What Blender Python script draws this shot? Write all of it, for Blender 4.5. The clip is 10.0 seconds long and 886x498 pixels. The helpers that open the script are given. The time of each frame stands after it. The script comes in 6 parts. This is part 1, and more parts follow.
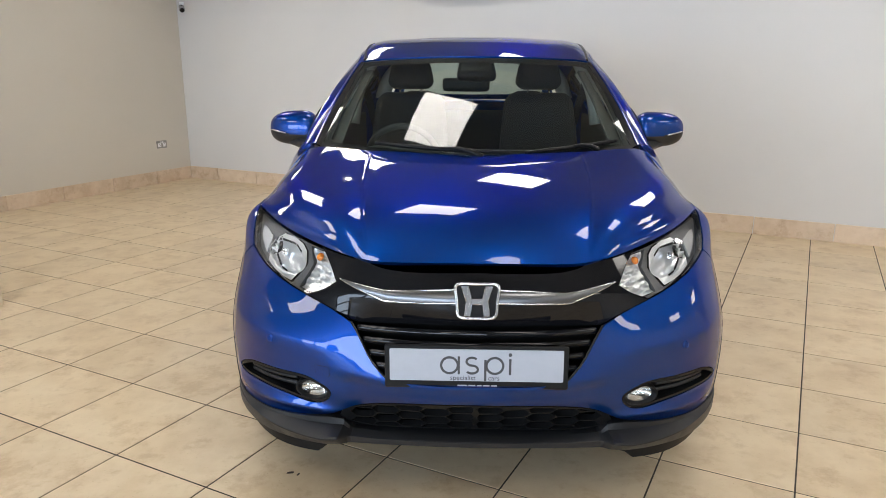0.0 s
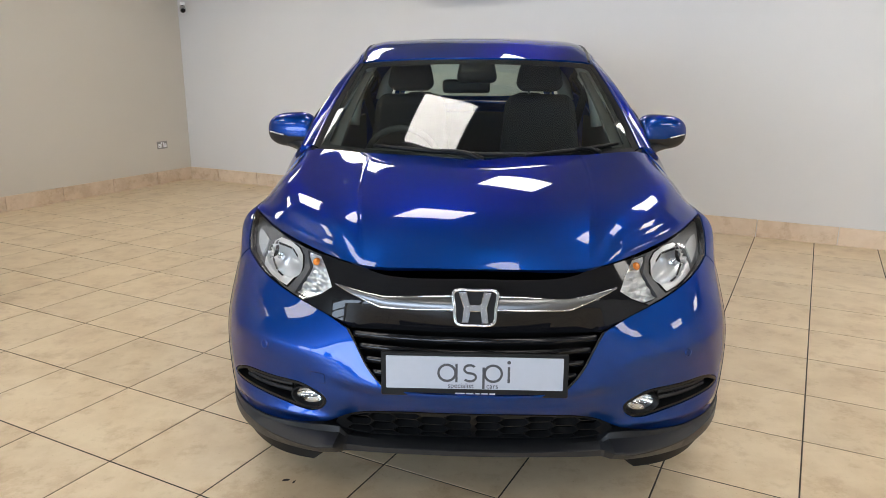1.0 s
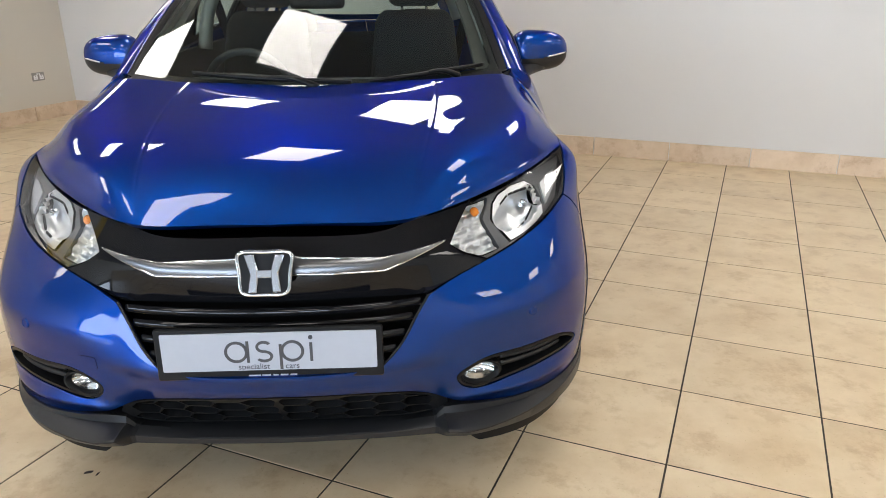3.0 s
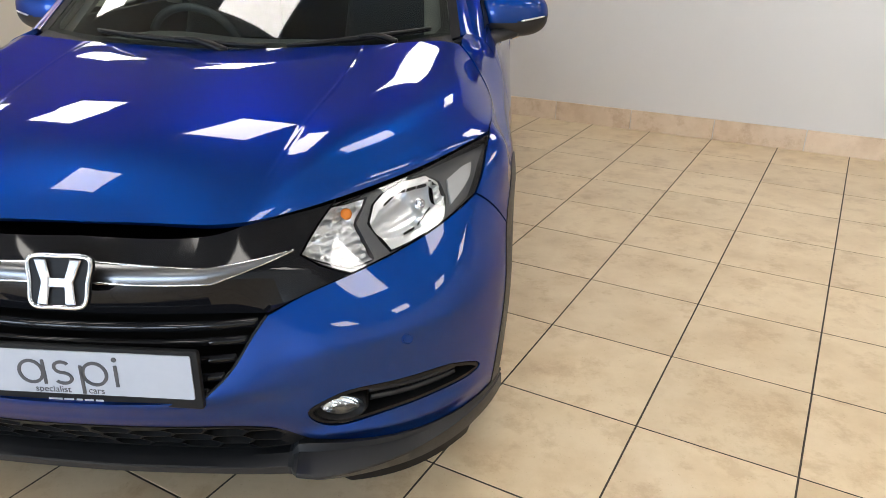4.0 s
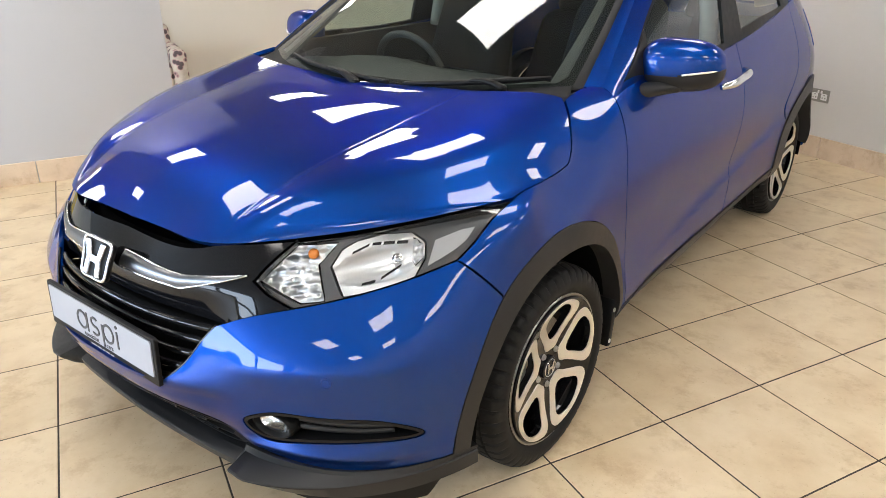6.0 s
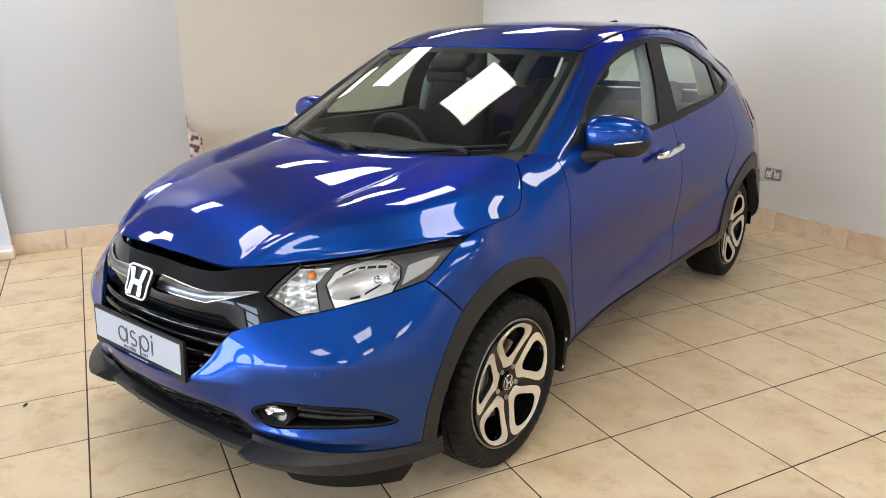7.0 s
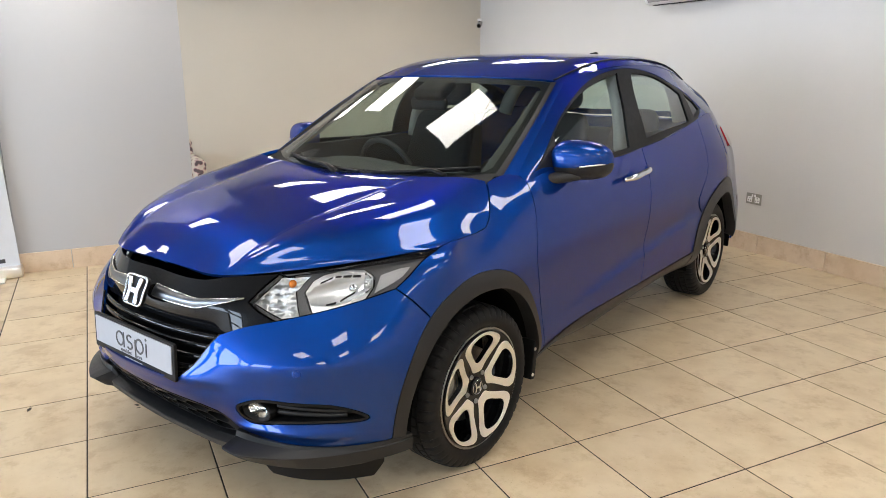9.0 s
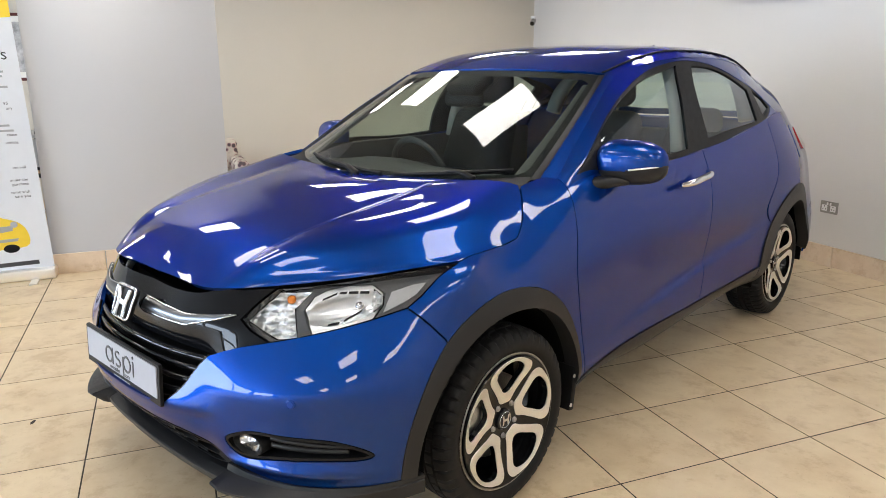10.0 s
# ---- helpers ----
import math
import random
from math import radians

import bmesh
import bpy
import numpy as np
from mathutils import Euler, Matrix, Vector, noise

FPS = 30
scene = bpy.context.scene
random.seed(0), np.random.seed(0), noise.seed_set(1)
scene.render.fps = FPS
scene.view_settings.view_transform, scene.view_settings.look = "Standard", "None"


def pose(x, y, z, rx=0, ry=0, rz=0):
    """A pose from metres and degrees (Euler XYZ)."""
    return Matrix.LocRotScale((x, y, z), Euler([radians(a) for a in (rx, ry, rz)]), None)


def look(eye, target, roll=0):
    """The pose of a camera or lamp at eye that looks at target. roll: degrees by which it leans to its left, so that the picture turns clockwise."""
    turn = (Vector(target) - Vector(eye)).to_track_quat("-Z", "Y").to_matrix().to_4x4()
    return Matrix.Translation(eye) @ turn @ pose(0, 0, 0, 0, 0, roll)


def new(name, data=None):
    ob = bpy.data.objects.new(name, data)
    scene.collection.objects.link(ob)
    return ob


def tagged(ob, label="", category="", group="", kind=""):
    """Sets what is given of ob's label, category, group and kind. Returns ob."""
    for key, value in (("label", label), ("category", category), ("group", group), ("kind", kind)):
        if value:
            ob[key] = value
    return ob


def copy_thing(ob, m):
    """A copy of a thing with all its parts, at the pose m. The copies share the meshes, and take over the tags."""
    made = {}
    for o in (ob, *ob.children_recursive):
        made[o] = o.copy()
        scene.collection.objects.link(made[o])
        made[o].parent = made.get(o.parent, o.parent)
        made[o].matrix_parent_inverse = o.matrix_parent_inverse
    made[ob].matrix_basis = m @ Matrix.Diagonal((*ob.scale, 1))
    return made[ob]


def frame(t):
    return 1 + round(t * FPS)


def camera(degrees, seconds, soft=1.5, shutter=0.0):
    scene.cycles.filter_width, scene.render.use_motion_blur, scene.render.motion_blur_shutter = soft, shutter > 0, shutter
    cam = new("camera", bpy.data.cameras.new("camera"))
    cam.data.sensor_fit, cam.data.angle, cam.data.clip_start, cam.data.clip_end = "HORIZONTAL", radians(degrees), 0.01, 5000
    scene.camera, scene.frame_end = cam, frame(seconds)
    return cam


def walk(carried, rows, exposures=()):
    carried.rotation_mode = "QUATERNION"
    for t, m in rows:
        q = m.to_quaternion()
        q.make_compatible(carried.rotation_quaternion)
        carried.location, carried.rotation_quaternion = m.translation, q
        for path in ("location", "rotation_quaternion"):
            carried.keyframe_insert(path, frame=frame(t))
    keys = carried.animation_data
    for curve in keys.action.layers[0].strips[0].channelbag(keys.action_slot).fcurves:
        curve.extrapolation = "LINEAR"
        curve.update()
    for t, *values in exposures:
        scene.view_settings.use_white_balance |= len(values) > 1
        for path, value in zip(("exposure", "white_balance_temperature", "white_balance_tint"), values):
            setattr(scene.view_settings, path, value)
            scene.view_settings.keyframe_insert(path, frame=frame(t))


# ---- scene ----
cam = camera(63.89, 10.0, soft=0.6)
PATH = [
    (0, (-0.029, -2.782, 1.403), (-0.098, -0.849, 0.895), 0.11),
    (0.5, (-0.022, -2.763, 1.405), (-0.095, -0.829, 0.898), 0.13),
    (1, (-0.018, -2.741, 1.406), (-0.093, -0.808, 0.900), 0.23),
    (1.5, (-0.046, -2.651, 1.405), (-0.121, -0.718, 0.897), 0.20),
    (2, (-0.066, -2.546, 1.388), (-0.025, -0.618, 0.855), 0.30),
    (2.5, (0.100, -2.472, 1.376), (0.187, -0.577, 0.742), -0.05),
    (2.7, (0.207, -2.447, 1.371), (0.288, -0.562, 0.709), -0.28),
    (4, (0.826, -2.006, 1.349), (0.687, -0.181, 0.542), 0.23),
    (4.5, (1.104, -1.888, 1.381), (0.620, -0.124, 0.572), -0.14),
    (5, (1.287, -1.720, 1.366), (0.593, -0.026, 0.561), -0.26),
    (5.5, (1.484, -1.594, 1.421), (0.545, -0.024, 0.611), -0.48),
    (6, (1.684, -1.581, 1.468), (0.549, -0.143, 0.665), -0.45),
    (6.2, (1.749, -1.645, 1.469), (0.594, -0.186, 0.737), -0.65),
    (7.5, (2.206, -1.972, 1.467), (1.007, -0.468, 0.918), -0.28),
    (8, (2.270, -1.997, 1.469), (1.063, -0.492, 0.941), -0.32),
    (8.5, (2.280, -2.000, 1.475), (1.068, -0.493, 0.965), -0.29),
    (9, (2.274, -1.987, 1.474), (1.056, -0.480, 0.977), -0.21),
    (9.5, (2.230, -1.877, 1.427), (0.930, -0.436, 0.943), -0.38),
    (10, (2.155, -1.680, 1.425), (0.817, -0.275, 0.938), -0.39),
]
walk(cam, [(t, look(eye, target, roll)) for t, eye, target, roll in PATH], exposures=[(0, 0.05), (2.0, 0.08), (2.7, 0.14), (4.0, 0.24), (5.0, 0.42), (6.2, 0.54), (7.5, 0.30), (10.0, 0.31)])

# ---- light: daylight through the showroom windows, square light panels in the ceiling ----
scene.view_settings.exposure = 0.0
world = bpy.data.worlds.new("world")
scene.world = world
world.use_nodes = True
sky = world.node_tree.nodes.new("ShaderNodeTexSky")
sky.sky_type, sky.sun_disc, sky.sun_elevation, sky.sun_rotation = "NISHITA", False, radians(35), radians(200)
world.node_tree.links.new(sky.outputs[0], world.node_tree.nodes["Background"].inputs[0])
world.node_tree.nodes["Background"].inputs[1].default_value = 0.12

TURN = -25.19                      # the room stands at this angle to the car
ROOM = pose(0, 0, 0, 0, 0, TURN)
WEST, EAST, NORTH, SOUTH, CEILING = -5.70, 5.4, 3.90, -9.0, 2.65


def area_lamp(name, x, y, z, rx, ry, rz, wide, high, watts, colour):
    lamp = bpy.data.lights.new(name, "AREA")
    lamp.shape, lamp.size, lamp.size_y, lamp.energy, lamp.color = "RECTANGLE", wide, high, watts, colour
    ob = new(name, lamp)
    ob.matrix_world = ROOM @ pose(x, y, z, rx, ry, rz)
    return ob


SHOP_WINDOWS = [(-5.3 + 1.75 * k, -3.8 + 1.75 * k) for k in range(6)]      # along the south wall, from and to
SILL_Z, HEAD_Z = 0.35, 2.46
for a, b in SHOP_WINDOWS:
    area_lamp("window_light", (a + b) / 2, SOUTH - 0.12, (SILL_Z + HEAD_Z) / 2, 90, 0, 0, b - a, HEAD_Z - SILL_Z, 74 * (b - a), (0.62, 0.78, 1.0))

# ---- materials ----
class Nodes:
    def __init__(self, name):
        self.mat = bpy.data.materials.new(name)
        self.mat.use_nodes = True
        self.t = self.mat.node_tree
        self.bsdf = self.t.nodes["Principled BSDF"]
        self.out = self.t.nodes["Material Output"]

    def add(self, kind, operation="", data_type="", blend_type=""):
        node = self.t.nodes.new(kind)
        if operation:
            node.operation = operation
        if data_type:
            node.data_type = data_type
        if blend_type:
            node.blend_type = blend_type
        return node

    def link(self, a, b):
        self.t.links.new(a, b)

    def set(self, **values):
        for key, value in values.items():
            self.bsdf.inputs[key.replace("_", " ")].default_value = value
        return self

    def coords(self, scale=1.0, own=True):
        """Places in metres, of the object or of the world."""
        geo = self.add("ShaderNodeTexCoord") if own else self.add("ShaderNodeNewGeometry")
        out = geo.outputs["Object"] if own else geo.outputs["Position"]
        m = self.add("ShaderNodeVectorMath", operation="SCALE")
        m.inputs["Scale"].default_value = scale
        self.link(out, m.inputs[0])
        return m.outputs[0]

    def noise(self, where, scale, detail=4, rough=0.5, stretch=None):
        n = self.add("ShaderNodeTexNoise")
        n.inputs["Scale"].default_value, n.inputs["Detail"].default_value, n.inputs["Roughness"].default_value = scale, detail, rough
        if stretch:
            m = self.add("ShaderNodeVectorMath", operation="MULTIPLY")
            m.inputs[1].default_value = stretch
            self.link(where, m.inputs[0])
            where = m.outputs[0]
        self.link(where, n.inputs["Vector"])
        return n.outputs["Fac"]

    def ramp(self, fac, *stops):
        r = self.add("ShaderNodeValToRGB")
        els = r.color_ramp.elements
        while len(els) < len(stops):
            els.new(0.5)
        for el, (at, col) in zip(els, stops):
            el.position, el.color = at, (*col, 1) if len(col) == 3 else col
        self.link(fac, r.inputs[0])
        return r.outputs[0]

    def mix(self, fac, a, b, kind="MIX"):
        m = self.add("ShaderNodeMix", data_type="RGBA", blend_type=kind)
        for value, k in ((fac, 0), (a, 6), (b, 7)):
            if hasattr(value, "is_linked"):
                self.link(value, m.inputs[k])
            elif k == 0:
                m.inputs[0].default_value = value
            else:
                m.inputs[k].default_value = (*value, 1)
        return m.outputs[2]

    def range(self, fac, lo, hi):
        m = self.add("ShaderNodeMapRange")
        m.inputs["To Min"].default_value, m.inputs["To Max"].default_value = lo, hi
        self.link(fac, m.inputs["Value"])
        return m.outputs[0]

    def colour(self, sock):
        self.link(sock, self.bsdf.inputs["Base Color"])

    def rough(self, sock):
        self.link(sock, self.bsdf.inputs["Roughness"])

    def bump(self, height, strength=0.2, distance=0.002):
        b = self.add("ShaderNodeBump")
        b.inputs["Strength"].default_value, b.inputs["Distance"].default_value = strength, distance
        self.link(height, b.inputs["Height"])
        self.link(b.outputs[0], self.bsdf.inputs["Normal"])
        return b.outputs[0]


def plain(name, colour, rough=0.5, metal=0.0, grain=0.0, scale=60.0, spec=0.5, coat=0.0, relief=0.0):
    n = Nodes(name)
    n.set(Roughness=rough, Metallic=metal, Coat_Weight=coat, Coat_Roughness=0.03)
    n.bsdf.inputs["Specular IOR Level"].default_value = spec
    n.bsdf.inputs["Base Color"].default_value = (*colour, 1)
    if grain or relief:
        where = n.coords()
        fac = n.noise(where, scale, 5, 0.6)
        if grain:
            lo, hi = [tuple(c * k for c in colour) for k in (1 - grain, 1 + grain)]
            n.colour(n.ramp(fac, (0.3, lo), (0.7, hi)))
            n.rough(n.range(n.noise(where, scale * 0.13, 3), max(rough - 0.08, 0.02), rough + 0.08))
        if relief:
            n.bump(fac, relief, 0.0006)
    return n.mat


def make_paint():
    n = Nodes("blue_metallic_paint")
    n.set(Metallic=1.0, Roughness=0.44, Coat_Weight=1.0, Coat_Roughness=0.004)
    n.bsdf.inputs["Coat IOR"].default_value = 1.43
    n.bsdf.inputs["Specular Tint"].default_value = (0.01, 0.12, 0.55, 1)
    where = n.coords(own=False)
    flake = n.noise(where, 2600, 2, 0.7)
    n.colour(n.ramp(flake, (0.25, (0.0, 0.024, 0.152)), (0.55, (0.001, 0.0425, 0.262)), (0.8, (0.004, 0.082, 0.45))))
    n.rough(n.range(n.noise(where, 9, 3), 0.42, 0.46))
    return n.mat


def make_glass(name, tint, gloss=1.0):
    """A pane: tinted see-through with a clear gloss that grows towards grazing."""
    n = Nodes(name)
    n.t.nodes.remove(n.bsdf)
    see, shine, mixer, fres = n.add("ShaderNodeBsdfTransparent"), n.add("ShaderNodeBsdfGlossy"), n.add("ShaderNodeMixShader"), n.add("ShaderNodeLayerWeight")
    see.inputs[0].default_value = (*tint, 1)
    shine.inputs["Roughness"].default_value = 0.0
    shine.inputs["Color"].default_value = (gloss, gloss, gloss, 1)
    fres.inputs["Blend"].default_value = 0.5
    power, gain = n.add("ShaderNodeMath", operation="POWER"), n.add("ShaderNodeMath", operation="MULTIPLY_ADD")
    power.inputs[1].default_value, gain.inputs[1].default_value, gain.inputs[2].default_value = 4.5, 0.92, 0.065
    n.link(fres.outputs["Facing"], power.inputs[0])
    n.link(power.outputs[0], gain.inputs[0])
    n.link(gain.outputs[0], mixer.inputs[0])
    n.link(see.outputs[0], mixer.inputs[1])
    n.link(shine.outputs[0], mixer.inputs[2])
    n.link(mixer.outputs[0], n.out.inputs[0])
    return n.mat


def make_tile(name="beige_stone_tile", tint=(1.0, 1.0, 1.0)):
    n = Nodes(name)
    info = n.add("ShaderNodeObjectInfo")
    geo = n.add("ShaderNodeNewGeometry")
    shift = n.add("ShaderNodeVectorMath", operation="SCALE")
    rnd = n.add("ShaderNodeMath", operation="ADD")
    n.link(info.outputs["Random"], rnd.inputs[0])
    n.link(geo.outputs["Random Per Island"], rnd.inputs[1])
    comb = n.add("ShaderNodeCombineXYZ")
    for k in range(3):
        n.link(rnd.outputs[0], comb.inputs[k])
    shift.inputs["Scale"].default_value = 37.0
    n.link(comb.outputs[0], shift.inputs[0])
    add = n.add("ShaderNodeVectorMath", operation="ADD")
    n.link(geo.outputs["Position"], add.inputs[0])
    n.link(shift.outputs[0], add.inputs[1])
    where = add.outputs[0]
    cloud = n.noise(where, 4.6, 7, 0.60)
    vein = n.noise(where, 7, 7, 0.70)
    stops = (0.28, (0.535, 0.398, 0.247)), (0.45, (0.612, 0.477, 0.308)), (0.60, (0.662, 0.532, 0.358)), (0.76, (0.585, 0.446, 0.282))
    base = n.ramp(cloud, *[(at, tuple(c * k for c, k in zip(col, tint))) for at, col in stops])
    spots = n.ramp(vein, (0.36, (0.70, 0.61, 0.52)), (0.48, (1, 1, 1)))
    base = n.mix(0.5, base, spots, "MULTIPLY")
    pits = n.ramp(n.noise(where, 120, 3, 0.6), (0.27, (0.55, 0.47, 0.38)), (0.34, (1, 1, 1)))
    base = n.mix(0.5, base, pits, "MULTIPLY")
    tone = n.range(rnd.outputs[0], 0.94, 1.05)
    hue = n.add("ShaderNodeHueSaturation")
    n.link(tone, hue.inputs["Value"])
    n.link(base, hue.inputs["Color"])
    n.colour(hue.outputs[0])
    n.rough(n.range(cloud, 0.28, 0.42))
    n.bump(n.noise(where, 40, 4), 0.06, 0.002)
    return n.mat


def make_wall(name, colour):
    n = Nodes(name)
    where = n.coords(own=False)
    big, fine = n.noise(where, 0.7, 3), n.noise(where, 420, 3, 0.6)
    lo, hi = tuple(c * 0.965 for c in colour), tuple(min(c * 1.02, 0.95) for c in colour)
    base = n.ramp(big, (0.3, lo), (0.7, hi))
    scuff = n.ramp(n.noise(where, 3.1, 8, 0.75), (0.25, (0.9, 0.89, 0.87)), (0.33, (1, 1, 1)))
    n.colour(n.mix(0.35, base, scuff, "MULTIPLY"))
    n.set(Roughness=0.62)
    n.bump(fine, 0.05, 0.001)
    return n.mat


def glow(name, colour, strength):
    n = Nodes(name)
    n.t.nodes.remove(n.bsdf)
    e = n.add("ShaderNodeEmission")
    e.inputs[0].default_value, e.inputs[1].default_value = (*colour, 1), strength
    n.link(e.outputs[0], n.out.inputs[0])
    return n.mat


def make_reflector(name="faceted_reflector", scale=120, rough=0.28, bump=0.28):
    n = Nodes(name)
    n.set(Metallic=0.85, Roughness=rough)
    n.bsdf.inputs["Base Color"].default_value = (0.80, 0.81, 0.82, 1)
    v = n.add("ShaderNodeTexVoronoi")
    v.inputs["Scale"].default_value = scale
    n.link(n.coords(), v.inputs["Vector"])
    n.bump(v.outputs["Distance"], bump, 0.004)
    return n.mat


M = {
    "paint": make_paint(),
    "gloss_black": plain("gloss_black", (0.006, 0.006, 0.007), 0.05, spec=0.3),
    "black": plain("black_plastic", (0.005, 0.005, 0.0054), 0.46, grain=0.25, scale=300, relief=0.15, spec=0.2),
    "clad": plain("charcoal_cladding", (0.0145, 0.0145, 0.0155), 0.42, grain=0.18, scale=500, relief=0.25, spec=0.34),
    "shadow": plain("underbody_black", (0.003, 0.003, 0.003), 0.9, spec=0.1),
    "rubber": plain("tyre_rubber", (0.0085, 0.0085, 0.0088), 0.60, grain=0.3, scale=90, relief=0.2, spec=0.22),
    "chrome": plain("chrome", (0.74, 0.75, 0.76), 0.11, metal=1.0),
    "badge": plain("satin_chrome", (0.58, 0.58, 0.59), 0.18, metal=1.0),
    "bar_chrome": plain("dark_chrome", (0.16, 0.163, 0.17), 0.30, metal=1.0),
    "alloy": plain("machined_alloy", (0.90, 0.88, 0.85), 0.34, metal=1.0, grain=0.06, scale=400),
    "disc": plain("brake_steel", (0.35, 0.34, 0.33), 0.35, metal=1.0, grain=0.2, scale=150),
    "screen": make_glass("windscreen_glass", (0.74, 0.81, 0.77), 0.88),
    "window": make_glass("side_glass", (0.66, 0.75, 0.70)),
    "lens": make_glass("clear_lens", (0.93, 0.94, 0.95)),
    "reflector": make_reflector(),
    "mirror": make_reflector("stepped_reflector", 60, 0.30, 0.09),
    "bezel": plain("grey_bezel", (0.10, 0.10, 0.102), 0.3, metal=0.3),
    "guide": plain("grey_light_guide", (0.42, 0.415, 0.41), 0.25, grain=0.04, scale=60, coat=0.6),
    "amber": plain("amber_bulb", (0.85, 0.25, 0.03), 0.2),
    "red": plain("red_lens", (0.45, 0.012, 0.015), 0.12, coat=1.0),
    "plate": plain("white_plate", (0.36, 0.382, 0.43), 0.3, grain=0.02, scale=40),
    "ink": plain("grey_ink", (0.045, 0.045, 0.05), 0.4),
    "cloth": plain("black_cloth", (0.013, 0.013, 0.015), 0.85, grain=0.4, scale=700, relief=0.4),
    "dash": plain("charcoal_dashboard", (0.045, 0.045, 0.046), 0.6, grain=0.2, scale=400, relief=0.3),
    "trim": plain("grey_headlining", (0.36, 0.36, 0.345), 0.8, grain=0.06, scale=300),
    "pillar_cloth": plain("grey_pillar_trim", (0.075, 0.075, 0.073), 0.8, grain=0.06, scale=300),
    "tile": make_tile(),
    "skirt": make_tile("pink_beige_skirting", (1.03, 1.02, 1.12)),
    "grout": plain("dark_grout", (0.040, 0.029, 0.020), 0.8, grain=0.3, scale=80),
    "wall": make_wall("off_white_wall", (0.635, 0.622, 0.605)),
    # the wall paint again, with the west side's dimmer, warmer light in its colour
    "cream": make_wall("warm_lit_wall", (0.605, 0.562, 0.487)),
    "pillar": make_wall("grey_white_pillar", (0.50, 0.50, 0.512)),
    "ceiling": make_wall("ceiling_grey", (0.27, 0.27, 0.265)),
    "panel": glow("light_panel", (1.0, 0.955, 0.895), 10.8),
    "frame": plain("white_frame", (0.8, 0.8, 0.8), 0.4, grain=0.02, scale=30),
    "socket": plain("brushed_steel", (0.30, 0.29, 0.27), 0.45, metal=0.4, grain=0.1, scale=200),
    "dark": plain("dark_plastic", (0.006, 0.006, 0.0066), 0.5, grain=0.1, scale=100, spec=0.18),
    "yellow": plain("yellow_print", (0.78, 0.55, 0.04), 0.4, grain=0.03, scale=20),
    "vinyl": plain("white_banner_vinyl", (0.64, 0.665, 0.71), 0.35, grain=0.02, scale=12),
    "grey": plain("grey_laminate", (0.33, 0.34, 0.35), 0.45, grain=0.05, scale=60),
    "wood": plain("pale_wood", (0.42, 0.30, 0.19), 0.5, grain=0.15, scale=25),
    "maroon": plain("maroon_frame", (0.10, 0.018, 0.015), 0.35, grain=0.1, scale=80),
    "print": plain("grey_photograph", (0.40, 0.40, 0.41), 0.5, grain=0.55, scale=9),
    "paper": plain("white_paper", (0.78, 0.77, 0.74), 0.7, grain=0.02, scale=30),
}


def make_floral():
    n = Nodes("floral_cloth")
    v = n.add("ShaderNodeTexVoronoi")
    v.inputs["Scale"].default_value = 16
    where = n.coords()
    n.link(where, v.inputs["Vector"])
    spot = n.ramp(v.outputs["Distance"], (0.30, (0.09, 0.065, 0.07)), (0.40, (0.45, 0.28, 0.28)), (0.50, (0.60, 0.54, 0.46)))
    n.colour(n.mix(0.4, spot, n.ramp(n.noise(where, 14, 4), (0.35, (0.5, 0.45, 0.4)), (0.6, (1, 1, 1))), "MULTIPLY"))
    n.set(Roughness=0.85)
    return n.mat


M["floral"] = make_floral()
# ---- smooth surfaces through design rails ----
def weights(knots, at):
    """Natural cubic weights: the rows that turn values at the knots into values at the places asked for."""
    k, q = np.asarray(knots, float), np.asarray(at, float)
    n, h = len(k), np.diff(k)
    a, b = np.eye(n), np.zeros((n, n))
    for i in range(1, n - 1):
        a[i, i - 1], a[i, i], a[i, i + 1] = h[i - 1], 2 * (h[i - 1] + h[i]), h[i]
        b[i, i - 1], b[i, i], b[i, i + 1] = 6 / h[i - 1], -6 / h[i - 1] - 6 / h[i], 6 / h[i]
    bend = np.linalg.solve(a, b)
    j = np.clip(np.searchsorted(k, q, side="right") - 1, 0, n - 2)
    d = h[j]
    s, r = (k[j + 1] - q) / d, (q - k[j]) / d
    eye = np.eye(n)
    return s[:, None] * eye[j] + r[:, None] * eye[j + 1] + ((s**3 - s) * d * d / 6)[:, None] * bend[j] + ((r**3 - r) * d * d / 6)[:, None] * bend[j + 1]


